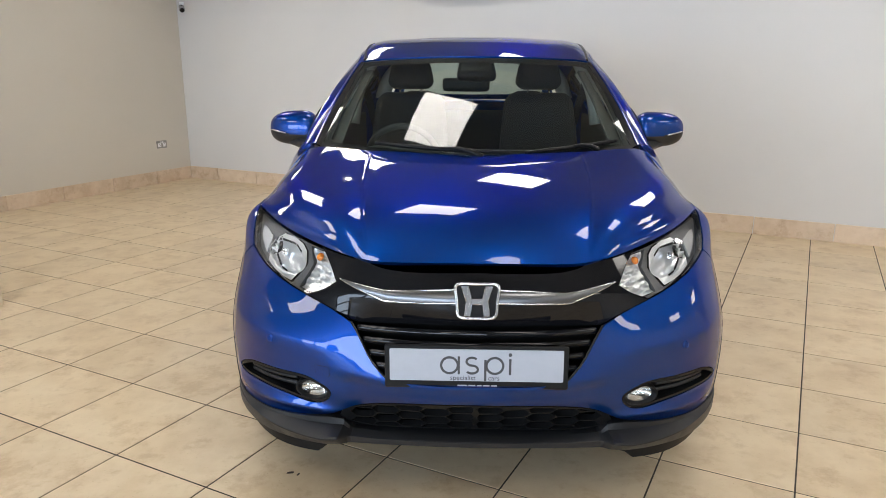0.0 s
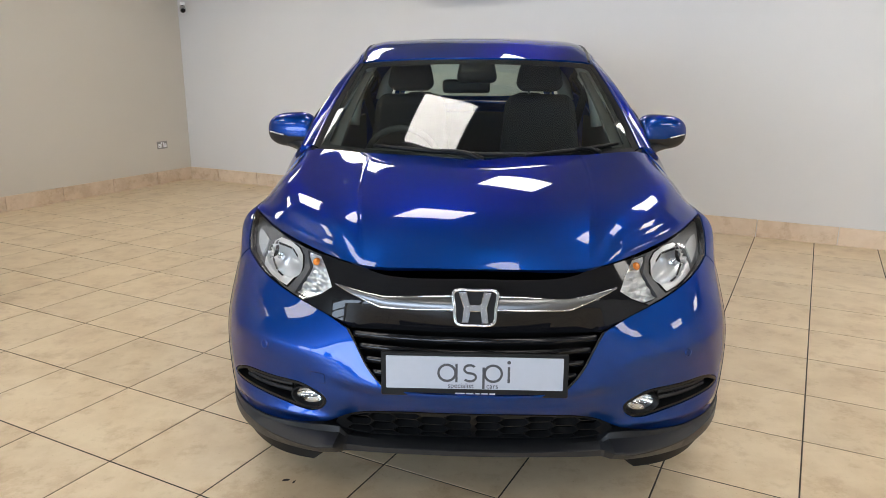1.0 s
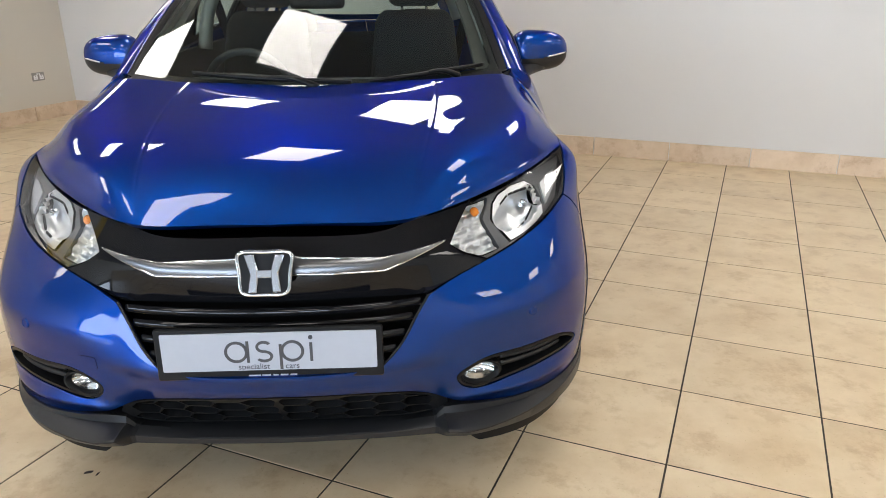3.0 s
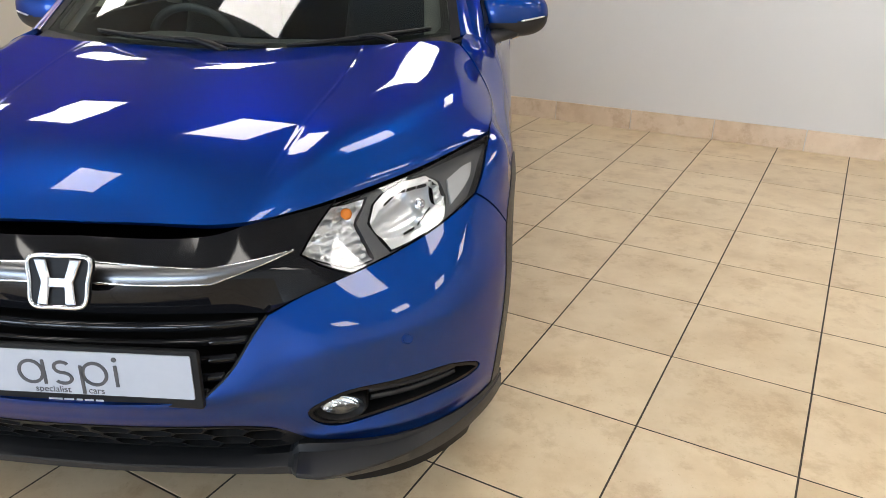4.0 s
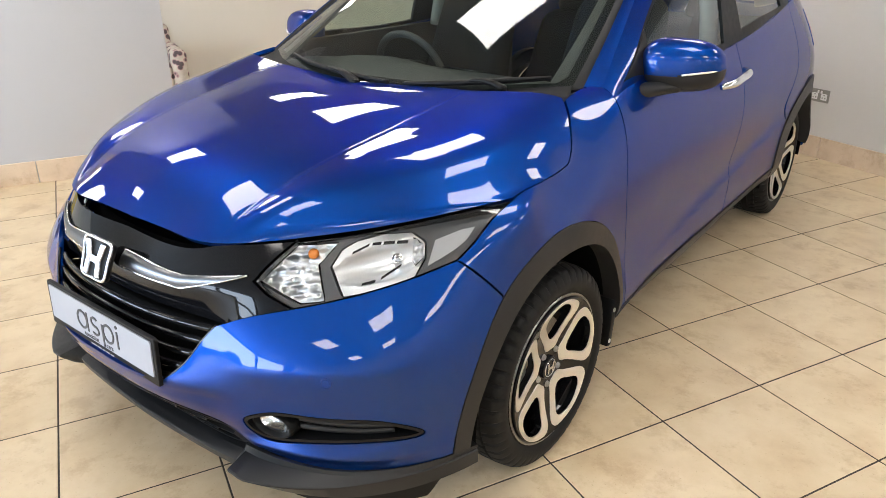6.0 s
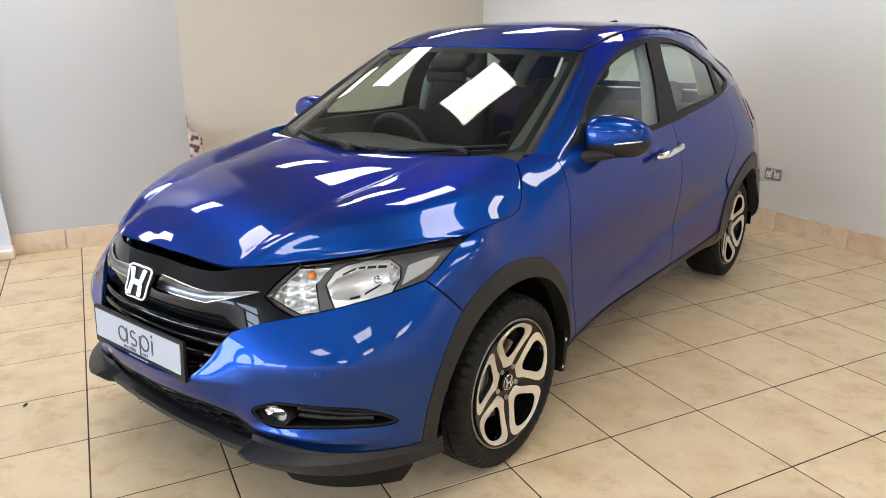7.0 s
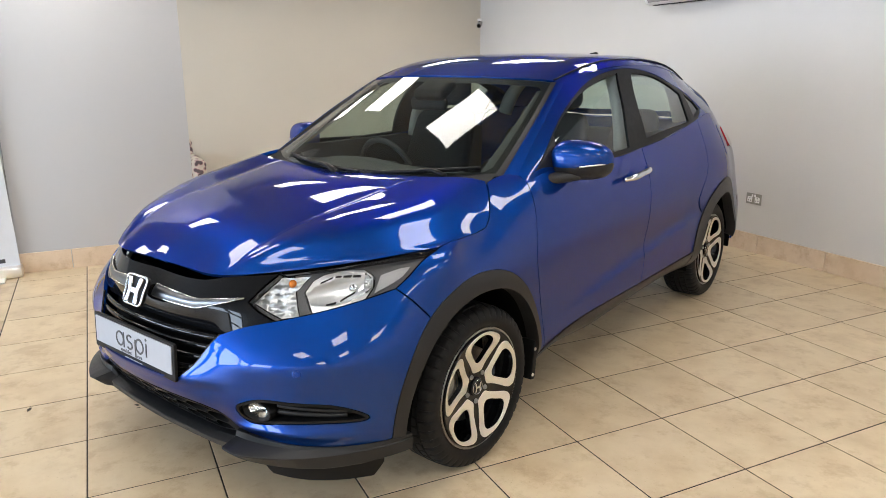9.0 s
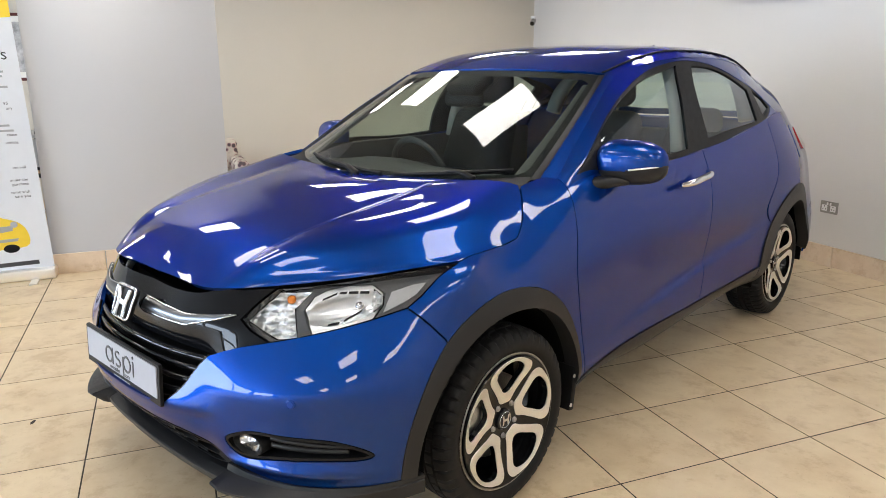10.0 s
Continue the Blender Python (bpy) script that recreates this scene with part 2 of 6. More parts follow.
class Surf:
    """A sheet through rails. Each rail runs along the first way (s), the rails follow one another across (v). Both are in metres.
    middle: the rails begin on the car's centre plane, which the sheet crosses square."""

    def __init__(self, rails, middle=True, dense=(420, 160)):
        c = np.array(rails, float)
        along = np.linalg.norm(np.diff(c, axis=1), axis=2).mean(0)
        across = np.linalg.norm(np.diff(c, axis=0), axis=2).mean(1)
        self.ks, self.kv = np.r_[0, np.cumsum(along)], np.r_[0, np.cumsum(across)]
        self.length, self.height = self.ks[-1], self.kv[-1]
        if middle:
            c = np.concatenate([c[:, 2:0:-1] * (-1, 1, 1), c], 1)
            self.ks = np.r_[-self.ks[2:0:-1], self.ks]
        self.c = c
        s, v = np.linspace(0, self.length, dense[0]), np.linspace(0, self.height, dense[1])
        self.gs, self.gv = (m.ravel() for m in np.meshgrid(s, v, indexing="ij"))
        self.g = self.at(np.stack([self.gs, self.gv], 1))

    def at(self, p):
        p = np.asarray(p, float)
        return np.einsum("ma,mb,abc->mc", weights(self.kv, p[:, 1]), weights(self.ks, p[:, 0]), self.c)

    def normal(self, p, e=0.002):
        p = np.asarray(p, float)
        n = np.cross(self.at(p + (e, 0)) - self.at(p - (e, 0)), self.at(p + (0, e)) - self.at(p - (0, e)))
        return n / np.linalg.norm(n, axis=1, keepdims=True).clip(1e-9)

    def find(self, places, use=(1, 1, 1)):
        """The (s, v) of the nearest spots of the sheet; an axis whose weight in use is 0 is left out."""
        w, out = np.asarray(use, float), []
        for q in np.asarray(places, float):
            p = np.array([(self.gs[i], self.gv[i]) for i in [np.argmin((((self.g - q) * w) ** 2).sum(1))]])[0]
            for _ in range(4):
                e = 1e-3
                x = self.at(np.array([p, p + (e, 0), p + (0, e)]))
                jac = ((x[1:] - x[0]) / e * w).T
                step = np.linalg.lstsq(jac, (q - x[0]) * w, rcond=None)[0]
                p = np.clip(p + np.clip(step, -0.03, 0.03), (0, 0), (self.length, self.height))
            out.append(p)
        return np.array(out)


# the lower body, from the nose round the corner to the tail: sill, lip, lower, middle, upper, top
SILL = [(0, -.770, .24), (.26, -.760, .235), (.45, -.730, .205), (.63, -.65, .19), (.77, -.51, .19), (.835, -.38, .19), (.85, -.10, .19), (.85, .05, .19), (.83, .22, .19), (.80, .42, .26), (.79, .85, .275), (.78, 1.35, .29), (.79, 2.05, .30), (.82, 2.61, .27), (.79, 3.02, .27), (.66, 3.33, .28), (0, 3.42, .28)]
LIP = [(0, -.790, .30), (.26, -.780, .30), (.45, -.755, .29), (.65, -.685, .28), (.795, -.53, .28), (.86, -.38, .29), (.877, -.10, .30), (.88, .05, .30), (.868, .22, .30), (.852, .42, .325), (.847, .85, .335), (.845, 1.35, .345), (.850, 2.05, .36), (.858, 2.61, .36), (.825, 3.02, .37), (.69, 3.37, .38), (0, 3.46, .38)]
LOWER = [(0, -.885, .42), (.26, -.862, .42), (.45, -.785, .405), (.65, -.69, .40), (.81, -.53, .40), (.870, -.38, .42), (.882, -.10, .43), (.884, .05, .43), (.875, .22, .42), (.868, .42, .425), (.866, .85, .435), (.866, 1.35, .445), (.866, 2.05, .47), (.862, 2.61, .48), (.815, 3.02, .50), (.70, 3.40, .52), (0, 3.48, .52)]
MIDDLE = [(0, -.87, .55), (.26, -.85, .55), (.45, -.785, .555), (.65, -.69, .56), (.805, -.53, .57), (.868, -.36, .58), (.882, -.09, .60), (.885, .05, .60), (.876, .22, .60), (.868, .42, .60), (.864, .85, .61), (.864, 1.35, .62), (.868, 2.05, .66), (.864, 2.61, .68), (.800, 2.99, .70), (.68, 3.34, .72), (0, 3.46, .72)]
UPPER = [(0, -.83, .68), (.26, -.805, .678), (.45, -.733, .678), (.65, -.595, .708), (.785, -.425, .735), (.848, -.28, .75), (.872, -.08, .765), (.876, .05, .775), (0.871, 0.22, 0.785), (0.873, 0.42, 0.8), (.874, .85, .82), (.876, 1.35, .84), (.874, 2.05, .88), (.85, 2.61, .92), (.755, 2.97, .94), (.645, 3.27, .96), (0, 3.42, .96)]
TOP = [(0, -0.738, 0.805), (0.26, -0.732, 0.815), (0.46, -0.628, 0.828), (0.63, -0.46, 0.85), (0.75, -0.29, 0.873), (0.806, -0.188, 0.884), (0.812, -0.07, 0.892), (0.809, 0.08, 0.906), (0.79, 0.235, 0.969), (0.782, 0.42, 1.04), (0.797, 0.88, 1.057), (0.8, 1.35, 1.07), (0.782, 2.05, 1.14), (0.718, 2.61, 1.19), (0.635, 2.96, 1.15), (0.52, 3.14, 1.11), (0, 3.22, 1.11)]
# how the sheet goes on above its top edge, over the wing and under the glass
CROWN = [(0, -0.679, 0.886), (0.26, -0.685, 0.903), (0.465, -0.571, 0.91), (0.62, -0.391, 0.922), (0.691, -0.249, 0.905), (0.698, -0.153, 0.905), (0.789, -0.044, 0.944), (0.777, 0.082, 0.98), (0.72, 0.164, 1.033), (0.713, 0.425, 1.073), (0.742, 0.88, 1.132), (0.769, 1.35, 1.165), (0.749, 2.05, 1.234), (0.674, 2.61, 1.28), (0.585, 2.956, 1.237), (0.467, 3.085, 1.174), (0, 3.14, 1.17)]
BODY = Surf([SILL, LIP, LOWER, MIDDLE, UPPER, TOP, CROWN], dense=(520, 170))
RIM = BODY.kv[5]
HOOD = Surf([
    [(0, -0.738, 0.8185), (0.18, -0.737, 0.8195), (0.34, -0.722, 0.824), (0.52, -0.575, 0.838), (0.68, -0.395, 0.862), (0.806, -0.188, 0.886)],
    [(0, -0.703, 0.8584), (0.18, -0.704, 0.8504), (0.342, -0.69, 0.856), (0.522, -0.547, 0.8764), (0.682, -0.373, 0.8901), (0.806, -0.174, 0.8878)],
    [(0, -0.651, 0.8965), (0.18, -0.654, 0.8864), (0.345, -0.641, 0.8823), (0.526, -0.506, 0.8995), (0.686, -0.339, 0.9118), (0.807, -0.154, 0.8904)],
    [(0, -0.5, 0.9569), (0.18, -0.5, 0.9512), (0.355, -0.47, 0.944), (0.54, -0.36, 0.9465), (0.7, -0.22, 0.9531), (0.812, -0.08, 0.895)],
    [(0, -0.22, 1.015), (0.19, -0.215, 1.0107), (0.38, -0.19, 1.0012), (0.56, -0.12, 0.9942), (0.72, -0.01, 1.0011), (0.809, 0.075, 0.907)],
    [(0, -0.06, 1.035), (0.195, -0.052, 1.0343), (0.4, -0.025, 1.0285), (0.56, 0.025, 1.0237), (0.705, 0.1, 1.0277), (0.803, 0.175, 0.934)],
    [(0, 0.1, 1.0415), (0.2, 0.11, 1.046), (0.42, 0.14, 1.0509), (0.575, 0.17, 1.0517), (0.7, 0.215, 1.0556), (0.795, 0.28, 0.97)],
], dense=(160, 160))
# where the bonnet meets the wing behind the headlamp
SHUT = [(.809, .075, .907), (.803, .095, .920), (.785, .130, .950), (.760, .162, .985), (.730, .194, 1.022), (.703, .217, 1.050)]
SCREEN = Surf([
    [(0, .08, 1.028), (.25, .105, 1.03), (.48, .19, 1.038), (.672, .318, 1.05)],
    [(0, .44, 1.245), (.24, .46, 1.243), (.455, .53, 1.24), (.622, .635, 1.236)],
    [(0, .80, 1.427), (.22, .815, 1.425), (.40, .86, 1.418), (.56, .93, 1.405)],
], dense=(120, 120))
ROOF = Surf([
    [(0, .80, 1.432), (.22, .815, 1.43), (.40, .86, 1.423), (.55, .93, 1.412), (.605, .965, 1.395)],
    [(0, 1.15, 1.514), (.24, 1.16, 1.512), (.43, 1.19, 1.504), (.57, 1.23, 1.486), (.622, 1.24, 1.452)],
    [(0, 1.65, 1.548), (.24, 1.65, 1.545), (.43, 1.66, 1.534), (.555, 1.67, 1.515), (.615, 1.68, 1.478)],
    [(0, 2.25, 1.528), (.24, 2.25, 1.524), (.42, 2.25, 1.510), (.535, 2.24, 1.488), (.590, 2.23, 1.450)],
    [(0, 2.84, 1.435), (.24, 2.83, 1.43), (.40, 2.80, 1.41), (.48, 2.76, 1.38), (.525, 2.72, 1.345)],
], dense=(120, 160))
BELT = BODY.at(np.c_[BODY.find([(.782, .385, 1.03), (.80, .80, 1.06), (.80, 1.35, 1.07), (.79, 1.75, 1.10), (.782, 2.05, 1.14), (.75, 2.45, 1.18), (.69, 2.85, 1.17)])[:, 0], np.full(7, RIM)])
SIDE = Surf([
    BELT,
    [(.762, .385, 1.048), (.745, .86, 1.24), (.735, 1.36, 1.29), (.725, 1.72, 1.31), (.708, 2.05, 1.31), (.660, 2.42, 1.295), (.605, 2.79, 1.26)],
    [(.742, .385, 1.056), (.605, .965, 1.395), (.620, 1.33, 1.462), (.615, 1.68, 1.478), (.602, 2.05, 1.466), (.567, 2.40, 1.423), (.525, 2.72, 1.345)],
], middle=False, dense=(260, 90))
PILLAR = Surf([
    [(.742, .385, 1.056), (.675, .69, 1.238), (.605, .965, 1.395)],
    [(.710, .349, 1.060), (.656, .653, 1.245), (.587, .944, 1.406)],
    [(.672, .318, 1.052), (.622, .635, 1.238), (.56, .93, 1.407)],
], middle=False, dense=(60, 30))


# ---- making meshes and parts ----
def thing(name, label, category, group="", at=None, kind=""):
    ob = tagged(new(name), label, category, group, kind)
    ob.empty_display_size = 0.1
    if at is not None:
        ob.matrix_world = at
    return ob


def mesh_of(name, verts, faces, mat, normals=None, smooth=True):
    me = bpy.data.meshes.new(name)
    me.from_pydata([tuple(map(float, v)) for v in verts], [], [tuple(map(int, f)) for f in faces])
    me.materials.append(mat)
    me.polygons.foreach_set("use_smooth", [smooth] * len(me.polygons))
    if normals is not None:
        per = np.zeros((len(me.loops), 3))
        idx = np.zeros(len(me.loops), int)
        me.loops.foreach_get("vertex_index", idx)
        per[:] = normals[idx]
        me.normals_split_custom_set([tuple(v) for v in per])
    return me


def part(name, me, parent, label="", at=None):
    """Links a mesh (or a bmesh result) as one object under a thing or a part."""
    ob = new(name, me)
    ob.parent = parent
    if at is not None:
        ob.matrix_basis = at
    return tagged(ob, label)


def bm_mesh(name, bm, mat, smooth=True, angle=35):
    me = bpy.data.meshes.new(name)
    bmesh.ops.recalc_face_normals(bm, faces=bm.faces[:])
    for f in bm.faces:
        f.smooth = smooth
    if smooth:
        for e in bm.edges:
            if len(e.link_faces) == 2 and e.calc_face_angle(0) > radians(angle):
                e.smooth = False
    bm.to_mesh(me)
    bm.free()
    me.materials.append(mat)
    return me


def box_bm(size, centre=(0, 0, 0), bevel=0.0, segments=2, bm=None, turn=None):
    bm = bm or bmesh.new()
    m = Matrix.Translation(centre) @ (turn or Matrix()) @ Matrix.Diagonal((*size, 1))
    made = bmesh.ops.create_cube(bm, size=1, matrix=m)["verts"]
    if bevel:
        edges = list({e for v in made for e in v.link_edges})
        bmesh.ops.bevel(bm, geom=edges, offset=bevel, segments=segments, affect="EDGES", profile=0.5)
    return bm


def box(name, size, mat, centre=(0, 0, 0), bevel=0.004, segments=2, turn=None):
    return bm_mesh(name, box_bm(size, centre, bevel, segments, turn=turn), mat)


def lathe(name, profile, mat, steps=48, axis="x"):
    """Turns (along, radius) pairs round an axis."""
    verts, faces, n = [], [], len(profile)
    for k in range(steps):
        a = 2 * math.pi * k / steps
        for along, r in profile:
            verts.append((along, r * math.cos(a), r * math.sin(a)) if axis == "x" else (r * math.cos(a), r * math.sin(a), along))
    for k in range(steps):
        for i in range(n - 1):
            a, b = k * n + i, ((k + 1) % steps) * n + i
            faces.append((a, a + 1, b + 1, b))
    bm = bmesh.new()
    vs = [bm.verts.new(v) for v in verts]
    for f in faces:
        bm.faces.new([vs[i] for i in f])
    bmesh.ops.remove_doubles(bm, verts=bm.verts[:], dist=1e-5)
    return bm_mesh(name, bm, mat)


def tube(name, pts, radius, mat, steps=8, flat=1.0, closed=False):
    """A rod along a smooth line; flat squashes it in z."""
    p = np.array(pts, float)
    k = np.r_[0, np.cumsum(np.linalg.norm(np.diff(p, axis=0), axis=1))]
    q = weights(k, np.linspace(0, k[-1], max(8, len(p) * 5))) @ p
    d = np.gradient(q, axis=0)
    d /= np.linalg.norm(d, axis=1, keepdims=True)
    ref = np.array([0, 0, 1.0]) if abs(d[:, 2]).mean() < 0.8 else np.array([1.0, 0, 0])
    verts, faces, m = [], [], len(q)
    radii = np.broadcast_to(np.asarray(radius, float), (m,)) if np.ndim(radius) == 0 else np.interp(np.linspace(0, 1, m), np.linspace(0, 1, len(radius)), radius)
    for c, t, r in zip(q, d, radii):
        e = np.cross(t, ref)
        e /= np.linalg.norm(e)
        f = np.cross(e, t)
        for j in range(steps):
            a = 2 * math.pi * j / steps
            verts.append(c + r * (math.cos(a) * e + flat * math.sin(a) * f))
    for i in range(m - 1):
        for j in range(steps):
            faces.append((i * steps + j, i * steps + (j + 1) % steps, (i + 1) * steps + (j + 1) % steps, (i + 1) * steps + j))
    faces += [tuple(range(steps))[::-1], tuple((m - 1) * steps + j for j in range(steps))]
    return mesh_of(name, verts, faces, mat)


def smooth_line(p, step=0.012, closed=False):
    """A smooth line through places of a sheet or plane."""
    p = np.asarray(p, float)
    if closed:
        n = len(p)
        p = np.concatenate([p[-3:], p, p[:4]])
    k = np.r_[0, np.cumsum(np.linalg.norm(np.diff(p, axis=0), axis=1))]
    lo, hi = (k[3], k[3 + n]) if closed else (0, k[-1])
    q = weights(k, np.linspace(lo, hi, max(3, int((hi - lo) / step) + 1))) @ p
    return q[:-1] if closed else q


def straight(a, b, step=0.012):
    a, b = np.asarray(a, float), np.asarray(b, float)
    n = max(2, int(np.linalg.norm(b - a) / step) + 1)
    return a + np.linspace(0, 1, n)[:, None] * (b - a)


def chain(*lines):
    """One closed outline from lines that follow one another."""
    p = np.concatenate(lines)
    keep = [0]
    for i in range(1, len(p)):
        if np.linalg.norm(p[i] - p[keep[-1]]) > 0.002:
            keep.append(i)
    if np.linalg.norm(p[keep[-1]] - p[0]) < 0.002:
        keep.pop()
    return p[keep]


def within(poly, pts):
    x, y = pts[:, 0][:, None], pts[:, 1][:, None]
    a, b = poly, np.roll(poly, -1, 0)
    cross = ((a[:, 1] > y) != (b[:, 1] > y)) & (x < (b[:, 0] - a[:, 0]) * (y - a[:, 1]) / np.where(b[:, 1] == a[:, 1], 1e-12, b[:, 1] - a[:, 1]) + a[:, 0])
    return cross.sum(1) % 2 == 1


def area(poly):
    x, y = poly.T
    return 0.5 * (x * np.roll(y, -1) - np.roll(x, -1) * y).sum()


def inset(poly, gap, seam=False):
    """Moves an outline inwards; spots on the centre plane stay there."""
    if area(poly) < 0:
        poly = poly[::-1]
    if not gap:
        return poly
    t = np.roll(poly, -1, 0) - np.roll(poly, 1, 0)
    t /= np.linalg.norm(t, axis=1, keepdims=True).clip(1e-9)
    out = poly + gap * np.stack([-t[:, 1], t[:, 0]], 1)
    if seam:
        mid = poly[:, 0] < 1e-6
        out[mid, 0] = 0
    return out


def fill(outline, holes, step, ribs=None):
    """Triangles that fill an outline with holes: places, triangles, loops."""
    from mathutils.geometry import delaunay_2d_cdt
    loops = [outline, *holes]
    lo, hi = outline.min(0), outline.max(0)
    nx, ny = int((hi[0] - lo[0]) / step) + 2, int((hi[1] - lo[1]) / (step * 0.87)) + 2
    g = np.array([(lo[0] + (i + 0.5 * (j % 2)) * step, lo[1] + j * step * 0.87) for j in range(ny) for i in range(nx)])
    ok = within(outline, g)
    for h in holes:
        ok &= ~within(h, g)
    g = g[ok]
    rim = np.concatenate(loops)
    if len(g):
        g = g[[np.min(((rim - q) ** 2).sum(1)) > (0.5 * step) ** 2 for q in g]]
    if ribs is not None:
        r = ribs[within(outline, ribs)]
        r = r[[np.min(((rim - q) ** 2).sum(1)) > 0.004 ** 2 for q in r]]
        g = np.concatenate([g[[np.min(((r - q) ** 2).sum(1)) > (0.6 * step) ** 2 for q in g]], r])
    pts, edges, at = [Vector(q) for q in rim], [], 0
    for lp in loops:
        edges += [(at + i, at + (i + 1) % len(lp)) for i in range(len(lp))]
        at += len(lp)
    pts += [Vector(q) for q in g]
    v, _, f, *_ = delaunay_2d_cdt(pts, edges, [], 0, 1e-6, False)
    p = np.array([tuple(q) for q in v])
    f = np.array([tuple(t) for t in f if len(t) == 3])
    mid = p[f].mean(1)
    ok = within(outline, mid)
    for h in holes:
        ok &= ~within(h, mid)
    f = f[ok]
    a, b, c = p[f[:, 0]], p[f[:, 1]], p[f[:, 2]]
    turn = (b[:, 0] - a[:, 0]) * (c[:, 1] - a[:, 1]) - (b[:, 1] - a[:, 1]) * (c[:, 0] - a[:, 0])
    f[turn < 0] = f[turn < 0][:, ::-1]
    f = f[np.abs(turn) > 1e-12]
    return p, f


def panel(name, surf, outline, mat, holes=(), side=1, off=0.0, gap=0.0022, step=0.03, depth=0.014, crown=None, ribs=None):
    """A sheet-metal (or glass) part cut from a smooth sheet along an outline, its edges turned in.
    side: 1 or -1 for one half of the car, 0 for both halves in one."""
    line = inset(outline, gap, side == 0)
    cuts = [inset(h, -gap) for h in holes]
    p, f = fill(line, cuts, step, ribs)
    n = surf.normal(p)
    lift = off if crown is None else off + crown(p)
    x = surf.at(p) + n * (np.broadcast_to(lift, (len(p),))[:, None])
    if crown is not None:
        e = 0.003
        def lifted(q):
            return surf.at(q) + surf.normal(q) * (off + crown(q))[:, None]
        n = np.cross(lifted(p + (e, 0)) - lifted(p - (e, 0)), lifted(p + (0, e)) - lifted(p - (0, e)))
        n /= np.linalg.norm(n, axis=1, keepdims=True).clip(1e-9)
    # turned-in rim along the border of the triangles
    edges = {}
    for t in f:
        for a, b in ((t[0], t[1]), (t[1], t[2]), (t[2], t[0])):
            edges[(a, b)] = edges.get((a, b), 0) + 1
    rim = [(a, b) for a, b in edges if (b, a) not in edges and not (side == 0 and p[a, 0] < 1e-5 and p[b, 0] < 1e-5)]
    verts, norms, faces = list(x), list(n), [tuple(t) for t in f]
    if depth:
        low = {}
        for a, b in rim:
            for i in (a, b):
                if i not in low:
                    low[i] = len(verts)
                    verts += [x[i], x[i] - n[i] * depth]
                    norms += [np.zeros(3), np.zeros(3)]
            faces.append((low[b], low[a], low[a] + 1, low[b] + 1))
    verts, norms = np.array(verts), np.array(norms)
    if side <= 0:
        mv, mn, mf = verts * (-1, 1, 1), norms * (-1, 1, 1), [t[::-1] for t in faces]
        if side < 0:
            verts, norms, faces = mv, mn, mf
        else:
            base = len(verts)
            where = {i: i for i in range(base)}
            both, bn = list(verts), list(norms)
            for i in range(base):
                if i < len(x) and p[i, 0] < 1e-5:
                    where[i] = i
                else:
                    where[i] = len(both)
                    both.append(mv[i])
                    bn.append(mn[i])
            faces = faces + [tuple(where[i] for i in t) for t in mf]
            verts, norms = np.array(both), np.array(bn)
    return mesh_of(name, verts, faces, mat, norms)


def flat_plate(name, outline, mat, thick, holes=(), step=0.02, to=None, bevel=0.0, edge_mat=None):
    """A plate of even thickness from a flat outline in x, y; to: maps (n, 3) places."""
    line = inset(np.asarray(outline, float), 0)
    cuts = [inset(np.asarray(h, float), 0) for h in holes]
    p, f = fill(line, cuts, step)
    edges = {(a, b) for t in f for a, b in ((t[0], t[1]), (t[1], t[2]), (t[2], t[0]))}
    rim = [(a, b) for a, b in edges if (b, a) not in edges]
    top = np.c_[p, np.full(len(p), thick)]
    if bevel:
        push = np.zeros((len(p), 2))
        for a, b in rim:
            d = p[b] - p[a]
            nrm = np.array([-d[1], d[0]]) / (np.linalg.norm(d) + 1e-9)
            push[a] += nrm
            push[b] += nrm
        ln = np.linalg.norm(push, axis=1, keepdims=True)
        push = np.where(ln > 1e-9, push / ln.clip(1e-9), 0)
        top[:, :2] += push * bevel
    n = len(p)
    shoulder = np.c_[p, np.full(n, max(thick - (bevel or 0), 0))]
    verts = np.concatenate([top, shoulder, np.c_[p, np.zeros(n)]])
    faces = [tuple(t) for t in f]
    for a, b in rim:
        faces += [(b, a, a + n, b + n), (b + n, a + n, a + 2 * n, b + 2 * n)] if bevel else [(b, a, a + 2 * n, b + 2 * n)]
    faces += [tuple(i + 2 * n for i in t[::-1]) for t in f]
    if to is not None:
        verts = to(verts)
    bm = bmesh.new()
    vs = [bm.verts.new(tuple(map(float, v))) for v in verts]
    for t in faces:
        try:
            bm.faces.new([vs[i] for i in t])
        except ValueError:
            pass
    for v in [v for v in bm.verts if not v.link_faces]:
        bm.verts.remove(v)
    me = bpy.data.meshes.new(name)
    for fc in bm.faces:
        fc.smooth = False
    bm.to_mesh(me)
    bm.free()
    me.materials.append(mat)
    return me


def ellipse(cx, cy, rx, ry, a0=0.0, a1=360.0, n=48):
    a = np.radians(np.linspace(a0, a1, n))
    return np.stack([cx + rx * np.cos(a), cy + ry * np.sin(a)], 1)


def on(surf, places, use=(1, 1, 1), step=0.012, smooth=True):
    """A line on a sheet, near the places given."""
    p = surf.find(places, use)
    return smooth_line(p, step) if smooth and len(p) > 2 else np.concatenate([straight(a, b, step) for a, b in zip(p, p[1:])])


# ---- the showroom ----
def room_box(name, lo, hi, mat, bevel=0.0, parent=None):
    size, mid = [b - a for a, b in zip(lo, hi)], [(a + b) / 2 for a, b in zip(lo, hi)]
    me = box(name, size, mat, (0, 0, 0), bevel)
    ob = new(name, me)
    ob.matrix_world = ROOM @ pose(*mid)
    return ob


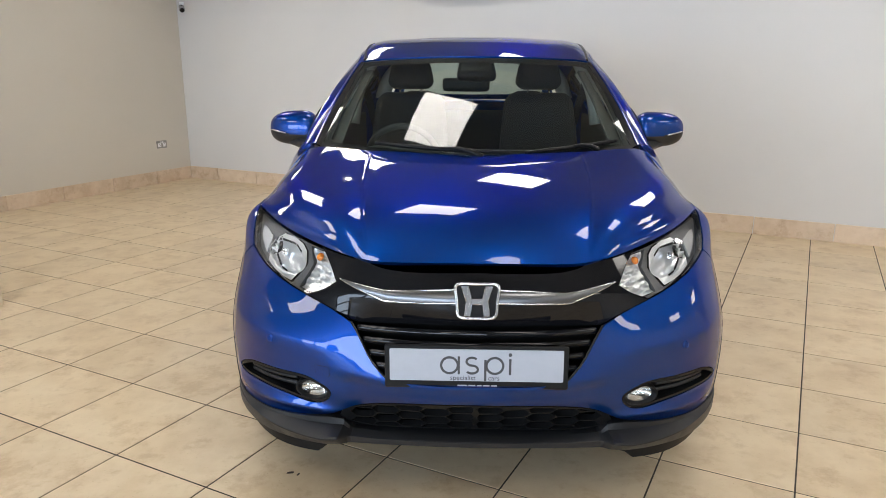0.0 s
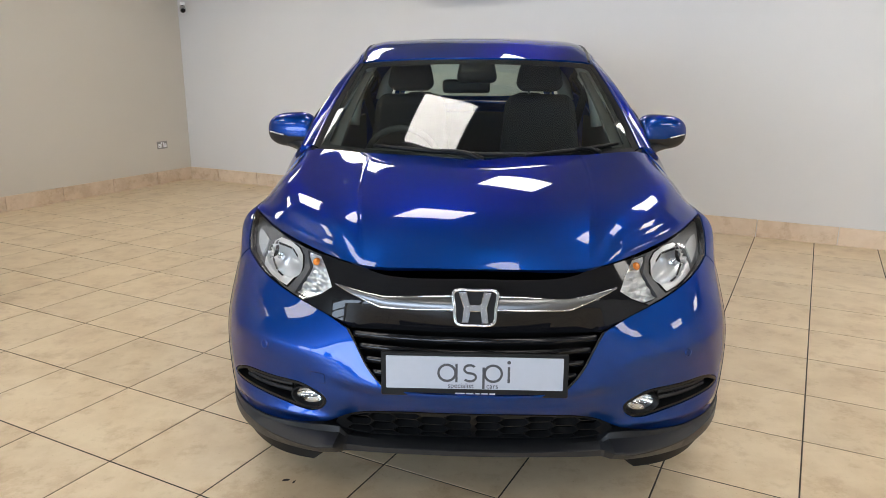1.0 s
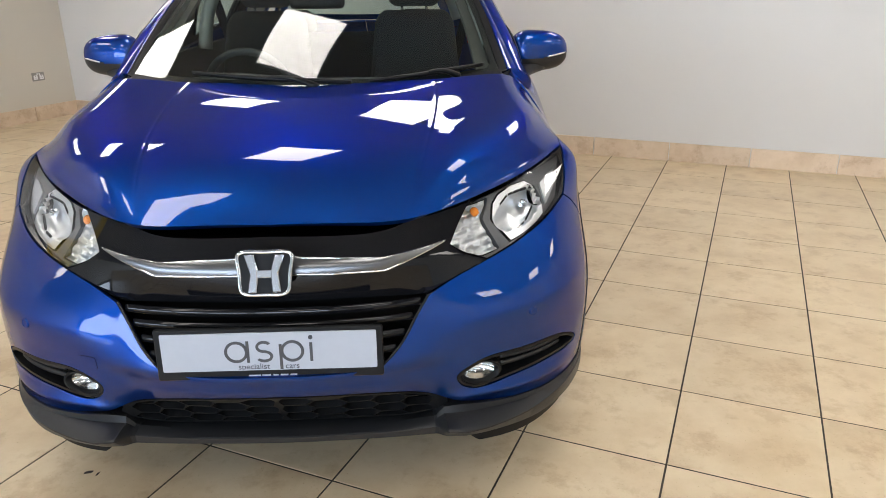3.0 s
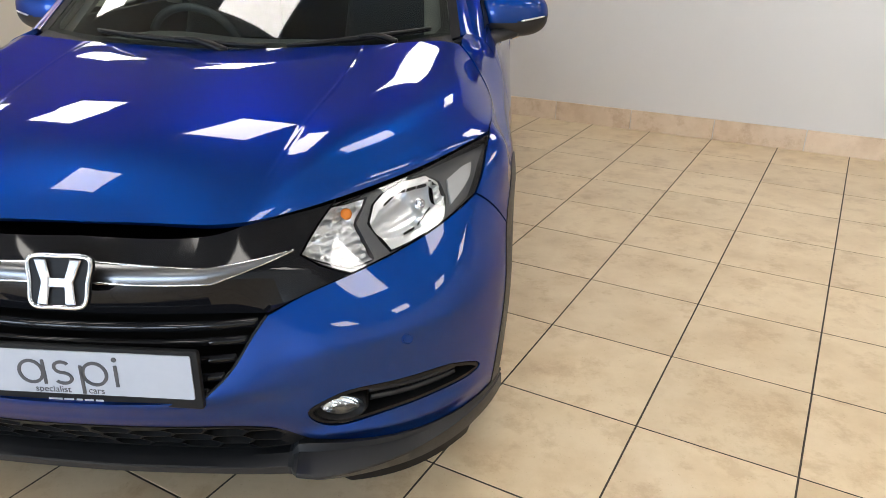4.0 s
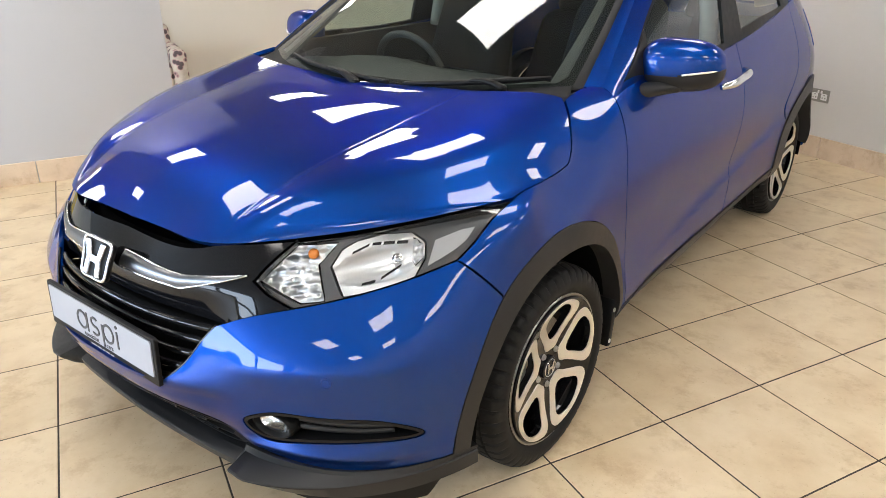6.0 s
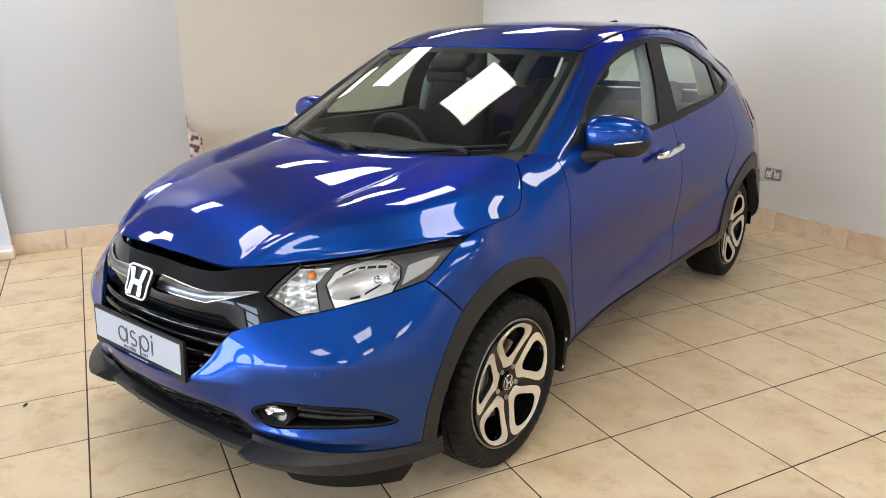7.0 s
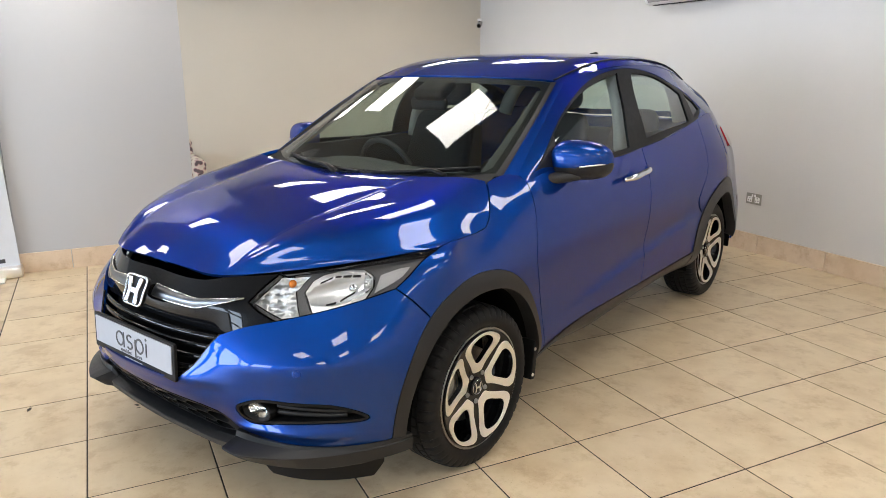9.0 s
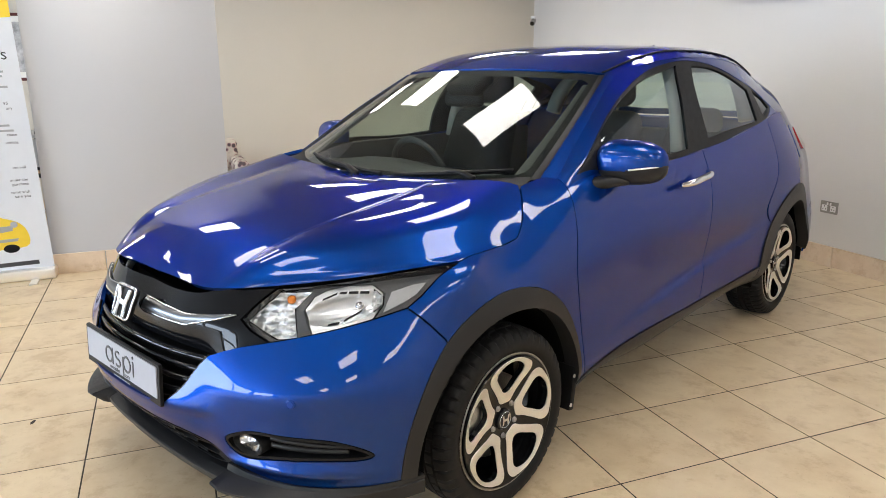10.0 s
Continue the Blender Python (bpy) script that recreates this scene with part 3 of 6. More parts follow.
def structure(ob, label, category):
    return tagged(ob, label, category, kind="structure")


def wall_with_opening(name, along, lo, hi, at, thick, openings, label, mat="wall"):
    """An upright wall along x or y (room), from lo to hi, with openings (from, to, sill, head)."""
    bm = bmesh.new()
    cuts = sorted(openings)
    spans, x = [], lo
    for a, b, sill, head in cuts:
        spans += [(x, a, 0, CEILING), (a, b, 0, sill), (a, b, head, CEILING)]
        x = b
    spans.append((x, hi, 0, CEILING))
    for a, b, z0, z1 in spans:
        if b - a < 1e-4 or z1 - z0 < 1e-4:
            continue
        size = (b - a, thick, z1 - z0) if along == "x" else (thick, b - a, z1 - z0)
        mid = ((a + b) / 2, at, (z0 + z1) / 2) if along == "x" else (at, (a + b) / 2, (z0 + z1) / 2)
        box_bm(size, mid, bm=bm)
    ob = new(name, bm_mesh(name, bm, M[mat], smooth=False))
    ob.matrix_world = ROOM
    return structure(ob, label, "wall")


wall_with_opening("wall_north", "x", WEST - 0.2, EAST + 0.2, NORTH + 0.1, 0.2, [], "plain cream-white painted showroom wall behind the car")
wall_with_opening("wall_west", "y", SOUTH, NORTH, WEST - 0.1, 0.2, [], "plain cream-white painted showroom wall with warm light put into its colour", "cream")
wall_with_opening("wall_east", "y", SOUTH, NORTH, EAST + 0.1, 0.2, [], "plain cream-white painted showroom wall")
wall_with_opening("wall_south", "x", WEST - 0.2, EAST + 0.2, SOUTH - 0.1, 0.2, [(a, b, SILL_Z, HEAD_Z) for a, b in SHOP_WINDOWS], "painted wall with a row of showroom windows")
structure(room_box("ceiling", (WEST - 0.2, SOUTH - 0.2, CEILING), (EAST + 0.2, NORTH + 0.2, CEILING + 0.15), M["ceiling"]), "white suspended ceiling with square light panels", "ceiling")
structure(room_box("ground", (-60, -60, -0.4), (60, 60, -0.25), M["grout"]), "dark ground outside the showroom", "ground")

# white pillar with the skirting tiles round its foot
PILLAR_E, PILLAR_S, PILLAR_N = -3.02, -1.44, -0.17
pillar = structure(room_box("wall_pillar", (PILLAR_E - 0.45, PILLAR_S, 0), (PILLAR_E, PILLAR_N, CEILING), M["pillar"], 0.004), "broad white painted pillar standing in the showroom", "pillar")

# ceiling light panels
lamp = thing("ceiling_light", "square white light panel set in the ceiling", "ceiling light", "light panels in the ceiling")
part("diffuser", box("diffuser", (0.57, 0.57, 0.008), M["panel"], (0, 0, -0.006), 0.001), lamp)
bm = bmesh.new()
for sx, sy, cx, cy in ((0.60, 0.015, 0, 0.2925), (0.60, 0.015, 0, -0.2925), (0.015, 0.57, 0.2925, 0), (0.015, 0.57, -0.2925, 0)):
    box_bm((sx, sy, 0.014), (cx, cy, -0.007), bm=bm)
part("frame", bm_mesh("frame", bm, M["frame"], False), lamp)
spots = [(-4.34 + 1.8 * i, 2.57 - 1.8 * j) for j in range(4) for i in range(6)]
lamp.matrix_world = ROOM @ pose(*spots[0], CEILING)
for x, y in spots[1:]:
    copy_thing(lamp, ROOM @ pose(x, y, CEILING))


# ---- the car ----
car = thing("car", "shiny metallic blue compact crossover car parked on the tiled showroom floor", "car")


def pair(name, make, label="", parent=None):
    """The same part on both flanks; make(side) returns its mesh."""
    return [part(name, make(side), parent or car, label) for side in (1, -1)]


TOPV, S = RIM, BODY.length


def rail_top(a, b, step=0.012):
    """Along the top edge of the lower body, from near one place to near another."""
    s0, s1 = BODY.find([a])[0][0], BODY.find([b])[0][0]
    n = max(2, int(abs(s1 - s0) / step) + 1)
    return np.stack([np.linspace(s0, s1, n), np.full(n, TOPV)], 1)


def mid_line(z0, z1):
    """Along the centre plane of the nose."""
    v = BODY.find([(0, -.85, z0), (0, -.85, z1)], (0, .2, 1))[:, 1]
    return straight((0, v[0]), (0, v[1]))


def ease(q):
    q = np.clip(q, 0, 1)
    return q * q * (3 - 2 * q)


TIP = (.806, -.188, .884)
v_edge = on(BODY, [(0, -.87, .487), (.15, -.865, .488), (.255, -.857, .495)])
v_up = on(BODY, [(.255, -.857, .495), (.312, -.836, .548), (.345, -.812, .60), (.380, -.787, .650)])
v_side = on(BODY, [(.380, -.787, .650), (.445, -.742, .676), (.533, -.680, .699)])
hl_low = on(BODY, [(.533, -.680, .699), (.612, -.612, .718), (.705, -.500, .745), (.776, -.379, .777)])
hl_out = on(BODY, [(.776, -.379, .777), (.787, -.338, .803), (.795, -.268, .845), TIP])
hl_in = on(BODY, [(.533, -.680, .699), (.469, -.695, .722), (.432, -.700, .747)], smooth=False)
hl_up = on(BODY, [(.432, -.700, .747), (.455, -.650, .79), (.486, -.598, .832)])
seam_f = on(BODY, [(.776, -.379, .777), (.835, -.335, .722), (.866, -.308, .686)])


def arch_line(cy, cz, ry, rz, a0, a1, n=60):
    e = ellipse(cy, cz, ry, rz, a0, a1, n)
    return BODY.find(np.c_[np.full(n, .88), e], (0.3, 1, 1))


ARCH_F, ARCH_R = (-.035, .31, .435, .463), (2.565, .31, .47, .485)
ang_f = 128.0
arch_front = arch_line(*ARCH_F, ang_f, 181)
arch_rest = arch_line(*ARCH_F, ang_f, -1)
low_edge = on(BODY, [tuple(BODY.at(arch_front[-1:])[0]), (.801, -.527, .300), (.736, -.615, .304), (.657, -.686, .309), (.56, -.743, .315), (.467, -.782, .329), (.419, -.80, .345)])
low_in = on(BODY, [(.419, -.80, .345), (.36, -.825, .372), (.28, -.85, .398), (.15, -.88, .412), (0, -.885, .416)])
fog_line = smooth_line(BODY.find([(.447, -.785, .418), (.475, -.773, .440), (.52, -.756, .455), (.60, -.72, .457), (.69, -.664, .454), (.76, -.598, .438), (.803, -.54, .398), (.74, -.61, .388), (.66, -.68, .386), (.58, -.728, .379), (.51, -.762, .371), (.462, -.782, .388)]), 0.01, True)

bumper_line = chain(mid_line(.416, .487), v_edge, v_up, v_side, hl_low, seam_f, arch_front, low_edge, low_in)


def bumper_crown(p):
    """The fold that runs from the grille past the parking sensor and fades towards the wheel, the ledge under the fog lamp
    and the chin that falls back under the number plate."""
    x = BODY.at(p)
    fold = np.interp(x[:, 0], [.34, .46, .62, .78], [.548, .562, .574, .580])
    k = ease((x[:, 0] - .38) / .12) * ease((.87 - x[:, 0]) / .16)
    d = x[:, 2] - fold
    soft = np.sqrt(d * d + .004 ** 2)
    ridge = 0.011 * k * np.where(d > 0, np.exp(-soft / 0.075), np.clip(1 - soft / 0.085, 0, 1) ** 1.3)
    ledge = 0.011 * np.exp(-((x[:, 2] - .352) / .016) ** 2) * ease((x[:, 0] - .40) / .08) * ease((.84 - x[:, 0]) / .12)
    tuck = 0.014 * ease((.505 - x[:, 2]) / .05) * ease((.46 - x[:, 0]) / .10)
    return ridge + ledge - tuck


part("front_bumper", panel("front_bumper", BODY, bumper_line, M["paint"], [fog_line], side=0, step=0.022, crown=bumper_crown), car, "metallic blue front bumper")

# fender, doors and quarter
door_seam = on(BODY, [(.862, .43, .335), (.869, .393, .488), (.873, .355, .642), (.868, .335, .80), (.83, .372, .96), (.785, .385, 1.04)])
b_seam = on(BODY, [(.863, 1.37, .395), (.866, 1.41, .566), (.872, 1.41, .688), (.876, 1.405, .835), (.845, 1.43, .968), (.80, 1.43, 1.073)])
sill_line = on(BODY, [(.862, .43, .335), (.862, .60, .372), (.863, .80, .388), (.863, 1.15, .393), (.863, 1.37, .395)])
sill_rear = on(BODY, [(.863, 1.37, .395), (.864, 1.60, .397), (.865, 2.08, .405)])
arch_r_all = arch_line(*ARCH_R, 181, -1, 80)
r_i = np.argmin(np.abs(BODY.at(arch_r_all)[:, 2] - .62) + (np.arange(80) > 40) * 9)
rear_low = BODY.at(arch_r_all[:1])[0]
c_seam = on(BODY, [tuple(BODY.at(arch_r_all[r_i:r_i + 1])[0]), (.882, 2.12, .72), (.875, 2.22, .90), (.83, 2.26, 1.05), (.777, 2.28, 1.168)])
seam_top = rail_top((.785, .385, 1.045), (.80, 1.43, 1.073))
# the wing meets the bonnet along the shut line, then the windscreen pillar and the door
hood_shut = np.concatenate([straight((HOOD.length, 0), (HOOD.length, HOOD.kv[4]), .02), on(HOOD, SHUT)[1:]])
shut = BODY.find(HOOD.at(hood_shut))
shut[0] = hl_out[-1]
wing_top = np.concatenate([shut, on(BODY, [tuple(BODY.at(shut[-1:])[0]), (.700, .30, 1.060), (.715, .350, 1.063), (.742, .385, 1.056), tuple(BODY.at(door_seam[-1:])[0])], smooth=False)])
fender_line = chain(seam_f[::-1], hl_out, wing_top, door_seam[::-1], on(BODY, [(.862, .43, .335), (.86, .405, .325), tuple(BODY.at(arch_rest[-1:])[0])], smooth=False), arch_rest[::-1])
door_line = chain(door_seam, seam_top, b_seam[::-1], sill_line[::-1])
rear_line = chain(b_seam, rail_top((.80, 1.43, 1.073), (.777, 2.28, 1.168)), c_seam[::-1], arch_r_all[:r_i + 1][::-1], on(BODY, [tuple(rear_low), (.865, 2.08, .405)], smooth=False), sill_rear[::-1])
tail_low = on(BODY, [tuple(BODY.at(arch_r_all[-1:])[0]), (.845, 3.02, .36), (.69, 3.37, .38), (0, 3.46, .38)])
quarter_line = chain(c_seam, rail_top((.777, 2.28, 1.168), (0, 3.28, 1.12)), straight((S, TOPV), tail_low[-1]), tail_low[::-1], arch_r_all[r_i:][::-1])


def side_crown(p):
    """The rising crease low on the doors and the shoulder above them."""
    x = BODY.at(p)
    y, z = x[:, 1], x[:, 2]
    crease = 0.44 + 0.165 * np.clip((y - 0.5) / 1.5, 0, 1.2)
    k = np.clip((y - 0.55) / 0.5, 0, 1) * np.clip((2.35 - y) / 0.4, 0, 1)
    up = z - crease
    rise = np.clip((up + np.sqrt(up * up + .004 ** 2)) / 2 / .045, 0, None)
    dip = -0.011 * k * rise * np.exp(1 - rise) * np.where(rise > 1, np.exp(-.12 * (rise - 1)), 1)
    return dip


pair("front_fender", lambda side: panel("front_fender", BODY, fender_line, M["paint"], side=side, step=0.03), "metallic blue front wing")
doors = pair("front_door", lambda side: panel("front_door", BODY, door_line, M["paint"], side=side, step=0.018, crown=side_crown), "closed metallic blue front door")
rear_doors = pair("rear_door", lambda side: panel("rear_door", BODY, rear_line, M["paint"], side=side, step=0.022, crown=side_crown), "closed metallic blue rear door")
pair("rear_quarter", lambda side: panel("rear_quarter", BODY, quarter_line, M["paint"], side=side, step=0.05), "metallic blue rear wing")

# black cladding: wheel arches, sills
IN_F, IN_R = (-.022, .31, .402, .392), (2.605, .31, .385, .385)


def cladding(outer, inner, n=70, ang=(182, -2)):
    a = arch_line(*outer, *ang, n)
    b = arch_line(*inner, *ang, n)
    return chain(a, b[::-1])


pair("wheel_arch_trim", lambda side: panel("wheel_arch_trim", BODY, cladding(ARCH_F, IN_F), M["clad"], side=side, off=0.002, gap=0.0, step=0.03, depth=0.06), "charcoal plastic wheel arch trim")
pair("wheel_arch_trim", lambda side: panel("wheel_arch_trim", BODY, cladding(ARCH_R, IN_R, ang=(182, 3)), M["clad"], side=side, off=0.007, gap=0.0, step=0.03, depth=0.06), "charcoal plastic wheel arch trim")
sill_out = chain(on(BODY, [(.862, .385, .325), (.862, .43, .335), (.862, .60, .372), (.863, .80, .388), (.863, 1.15, .393), (.863, 1.37, .395), (.864, 1.60, .397), (.865, 2.12, .405)]), on(BODY, [(.85, 2.12, .35), (.80, 2.10, .305)], smooth=False), on(BODY, [(.80, 2.10, .305), (.79, 1.35, .295), (.81, .60, .275), (.81, .385, .265)]))
pair("sill_trim", lambda side: panel("sill_trim", BODY, sill_out, M["clad"], side=side, off=0.006, gap=0.0, step=0.05, depth=0.05), "charcoal plastic sill trim")

# lip round the foot of the bumper: a slim blade in the middle, a winged nose at each corner, flush at the wheel
LIP_AT = np.array([0, .20, .30, .392, .412, .458, .51, .60, .70, .78, .855])
# at each station: outward reach and height of joint, hollow, edge, foot
LIP_CUT = np.array([
    [-.010, .272, -.002, .270, .022, .263, .019, .247],
    [-.010, .273, -.002, .271, .022, .264, .019, .247],
    [-.010, .277, -.002, .274, .022, .266, .019, .247],
    [-.008, .284, .000, .280, .022, .270, .019, .247],
    [.006, .318, .010, .300, .074, .288, .040, .250],
    [.016, .326, .016, .302, .080, .284, .044, .246],
    [.016, .321, .015, .302, .070, .283, .038, .244],
    [.010, .314, .012, .302, .048, .284, .026, .242],
    [.007, .308, .011, .300, .026, .286, .014, .238],
    [.006, .304, .009, .298, .015, .287, .010, .242],
    [.003, .302, .004, .296, .005, .285, .005, .248]])


def lip():
    xs = np.concatenate([np.linspace(0, .28, 10), np.linspace(.295, .52, 28), np.linspace(.54, .855, 26)])
    sv = BODY.find([(x, np.interp(x, [p[0] for p in LIP[:6]], [p[1] for p in LIP[:6]]), .295) for x in xs], (1, .15, 1))
    base, nrm = BODY.at(sv), BODY.normal(sv)
    nrm[:, 2] = 0
    nrm /= np.linalg.norm(nrm, axis=1, keepdims=True)
    cut = np.stack([np.interp(xs, LIP_AT, LIP_CUT[:, k]) for k in range(8)], 1)
    rows = []
    for b, n, c in zip(base, nrm, cut):
        def at(o, z):
            return (b[0] + n[0] * o, b[1] + n[1] * o, z)
        rows.append([at(c[0] - .07, c[1] - .004), at(c[0], c[1]), at(c[2], c[3]), at(c[4] - .004, c[5] + .003), at(c[4], c[5]), at(c[4], c[5] - .005), at(c[6], c[7]), at(c[6] - .006, c[7] - .004), at(c[6] - .09, c[7])])
    full = [[(-x, y, z) for x, y, z in r] for r in rows[:0:-1]] + rows
    bm = bmesh.new()
    vs = [[bm.verts.new(q) for q in r] for r in full]
    for a, b in zip(vs, vs[1:]):
        for j in range(len(a) - 1):
            bm.faces.new((a[j], b[j], b[j + 1], a[j + 1]))
    return bm_mesh("bumper_lip", bm, M["clad"], angle=24)


part("bumper_lip", lip(), car, "charcoal plastic lip below the bumper")


def deflector(side):
    line = on(BODY, [(.455, -.76, .235), (.60, -.69, .235), (.72, -.585, .235), (.795, -.47, .235)])
    x = BODY.at(line)
    verts, faces = [], []
    for i, q in enumerate(x):
        k = i / (len(x) - 1)
        drop = 0.068 * min(1, 5 * k + 0.25, 9 * (1 - k) + 0.35)
        n = BODY.normal(line[i:i + 1])[0]
        for a, b in ((-.012, 0.02), (-.018, -drop), (-.045, -drop), (-.045, 0.02)):
            w = q + n * a
            verts.append((side * w[0], w[1], q[2] + b))
    for i in range(len(x) - 1):
        for j in range(4):
            a, b = i * 4 + j, i * 4 + (j + 1) % 4
            faces.append((a, b, b + 4, a + 4))
    faces += [(0, 1, 2, 3), tuple(len(verts) - 4 + j for j in range(4))]
    bm = bmesh.new()
    vs = [bm.verts.new(v) for v in verts]
    for f in faces:
        bm.faces.new([vs[j] for j in f])
    return bm_mesh("air_deflector", bm, M["black"])


pair("air_deflector", deflector, "black plastic air deflector under the bumper")

# bonnet
hood_line = chain(*[np.stack(q, 1) for q in (
    (np.linspace(0, HOOD.length, 90), np.zeros(90)), hood_shut.T,
    (np.linspace(hood_shut[-1][0], 0, 90), np.linspace(hood_shut[-1][1], HOOD.height, 90)), (np.zeros(40), np.linspace(HOOD.height, 0, 40)))])


def crease_at(k):
    """Where the crease lies across the half bonnet, from its front (0) to its rear (1)."""
    return 0.3713 + 0.0118 * k + 0.1728 * k * (1 - k)


# how far the bonnet stands off its smooth sheet outside the crease: across to the wing (columns), from front to rear (rows)
SWELL_ACROSS, SWELL_ALONG = (0, .12, .30, .50, .70, .86, 1), (0, .10, .22, .35, .60, .82, 1)
SWELL = np.array([
    (0, 0, 0, 0, 0, 0, 0),
    (0, .0150, .0150, .0000, -.0075, -.0056, 0),
    (0, .0160, .0160, .0037, -.0075, -.0049, 0),
    (0, .0112, .0128, .0055, -.0022, -.0026, 0),
    (0, .0071, .0132, .0040, -.0050, -.0024, 0),
    (0, .0058, .0095, .0030, -.0055, -.0040, 0),
    (0, .0050, .0095, .0010, -.0062, -.0024, 0)])
# the front end is flatter than the sheet
FRONT_ACROSS, FRONT_ALONG = (0, .20, .36, .55, .75, .90, 1), (0, .02, .05, .12, .24, .40)
FRONT = np.array([
    (0, 0, 0, 0, 0, 0, 0),
    (-.0004, -.0013, -.0039, -.0018, .0021, .0012, 0),
    (-.0013, -.0029, -.0085, -.0104, -.0019, .0003, 0),
    (-.0009, -.0028, -.0062, -.0082, -.0034, -.0005, 0),
    (0, 0, 0, 0, 0, 0, 0),
    (0, 0, 0, 0, 0, 0, 0)])


def hood_crown(p):
    """Outside the crease the bonnet swells up, then rolls over towards the wing."""
    k = np.clip(p[:, 1] / HOOD.height, 0, 1)
    c = crease_at(k)
    d = p[:, 0] / HOOD.length - c
    w = np.clip((d + np.sqrt(d * d + 0.003 ** 2)) / 2 / (1 - c), 0, 1)
    swell = np.einsum("ma,mb,ab->m", weights(SWELL_ALONG, k), weights(SWELL_ACROSS, w), SWELL)
    dip = np.einsum("ma,mb,ab->m", weights(FRONT_ALONG, np.clip(k, 0, .4)), weights(FRONT_ACROSS, p[:, 0] / HOOD.length), FRONT)
    ridge = 0.0012 * np.exp(-(d / 0.0055) ** 2) * ease((k - .04) / .12)
    return swell + dip + ridge


ribs = np.concatenate([np.stack([HOOD.length * (crease_at(k) + d), HOOD.height * k], 1) for k in [np.linspace(0.02, 0.985, 110)] for d in (-0.014, -0.007, -0.0035, 0, 0.0035, 0.007, 0.014, 0.026)])
part("bonnet", panel("bonnet", HOOD, hood_line, M["paint"], side=0, step=0.02, gap=0.0025, crown=hood_crown, ribs=ribs), car, "metallic blue bonnet with two long creases")


def whole(surf, n=60):
    """The outline of a whole sheet."""
    a, b = surf.length, surf.height
    return chain(straight((0, 0), (a, 0)), straight((a, 0), (a, b)), straight((a, b), (0, b)), straight((0, b), (0, 0)))


# windscreen with its black border, roof, pillars
part("windscreen", panel("windscreen", SCREEN, whole(SCREEN), M["screen"], side=0, step=0.05, gap=0.0, depth=0.0), car, "clear windscreen glass")
roof_side = ROOF.at(np.stack([np.full(14, ROOF.length - .055), np.linspace(.01, ROOF.height - .05, 14)], 1)) + (0, 0, .001)
for side in (1, -1):
    part("roof_strip", tube("roof_strip", roof_side * (side, 1, 1), .0065, M["black"], 8, 0.6), car, "black rubber strip along the roof edge")
part("roof", panel("roof", ROOF, whole(ROOF), M["paint"], side=0, step=0.06, gap=0.001, depth=0.01), car, "metallic blue roof")


def pillar_band(a, b):
    v0, v1, w = a * PILLAR.height, b * PILLAR.height, PILLAR.length
    return chain(straight((0, v0), (w, v0), .02), straight((w, v0), (w, v1), .02), straight((w, v1), (0, v1), .02), straight((0, v1), (0, v0), .02))


pair("windscreen_pillar", lambda side: panel("windscreen_pillar", PILLAR, pillar_band(0, .62), M["paint"], side=side, step=0.02, gap=0.0, depth=0.01), "metallic blue windscreen pillar")
pair("windscreen_edge", lambda side: panel("windscreen_edge", PILLAR, pillar_band(.62, 1), M["dark"], side=side, off=-.003, step=0.02, gap=0.0, depth=0.01), "black edge of the windscreen")

# side windows in their frames
front_glass = chain(on(SIDE, [(.771, .49, 1.072), (.74, .665, 1.20), (.69, .905, 1.322), (.659, 1.15, 1.394), (.643, 1.44, 1.444)]), on(SIDE, [(.643, 1.44, 1.444), (.70, 1.368, 1.358), (.768, 1.309, 1.199), (.796, 1.302, 1.090)]), on(SIDE, [(.796, 1.302, 1.090), (.797, 1.0, 1.082), (.771, .50, 1.072)]))
rear_glass = chain(on(SIDE, [(.787, 1.513, 1.120), (.742, 1.49, 1.272), (.647, 1.59, 1.441)]), on(SIDE, [(.647, 1.59, 1.441), (.651, 1.81, 1.430), (.677, 2.04, 1.372), (.692, 2.18, 1.322)]), on(SIDE, [(.692, 2.18, 1.322), (.735, 2.15, 1.243), (.773, 2.14, 1.168)]), on(SIDE, [(.773, 2.14, 1.168), (.781, 1.78, 1.143), (.787, 1.513, 1.120)]))
quarter_glass = chain(on(SIDE, [(.680, 2.27, 1.322), (.692, 2.41, 1.275), (.73, 2.42, 1.228)], smooth=False), on(SIDE, [(.73, 2.42, 1.228), (.765, 2.25, 1.186), (.68, 2.27, 1.322)], smooth=False))
dlo = chain(on(SIDE, [(.765, .455, 1.058), (.738, .655, 1.206), (.683, .905, 1.336), (.648, 1.13, 1.412), (.632, 1.45, 1.462), (.636, 1.70, 1.463), (.652, 1.93, 1.425), (.668, 2.16, 1.362), (.685, 2.38, 1.30), (.722, 2.47, 1.236)]), on(SIDE, [(.722, 2.47, 1.236), (.765, 2.30, 1.170), (.785, 2.05, 1.142), (.79, 1.75, 1.102), (.80, 1.35, 1.072), (.79, .80, 1.059), (.765, .455, 1.058)]))
pair("window_frame", lambda side: panel("window_frame", SIDE, chain(straight((0, 0), (SIDE.length, 0), .03), straight((SIDE.length, 0), (SIDE.length, SIDE.height), .03), straight((SIDE.length, SIDE.height), (0, SIDE.height), .03), straight((0, SIDE.height), (0, 0), .03)), M["paint"], [dlo], side=side, step=0.05, gap=0.0, depth=0.01), "metallic blue frame round the side windows")
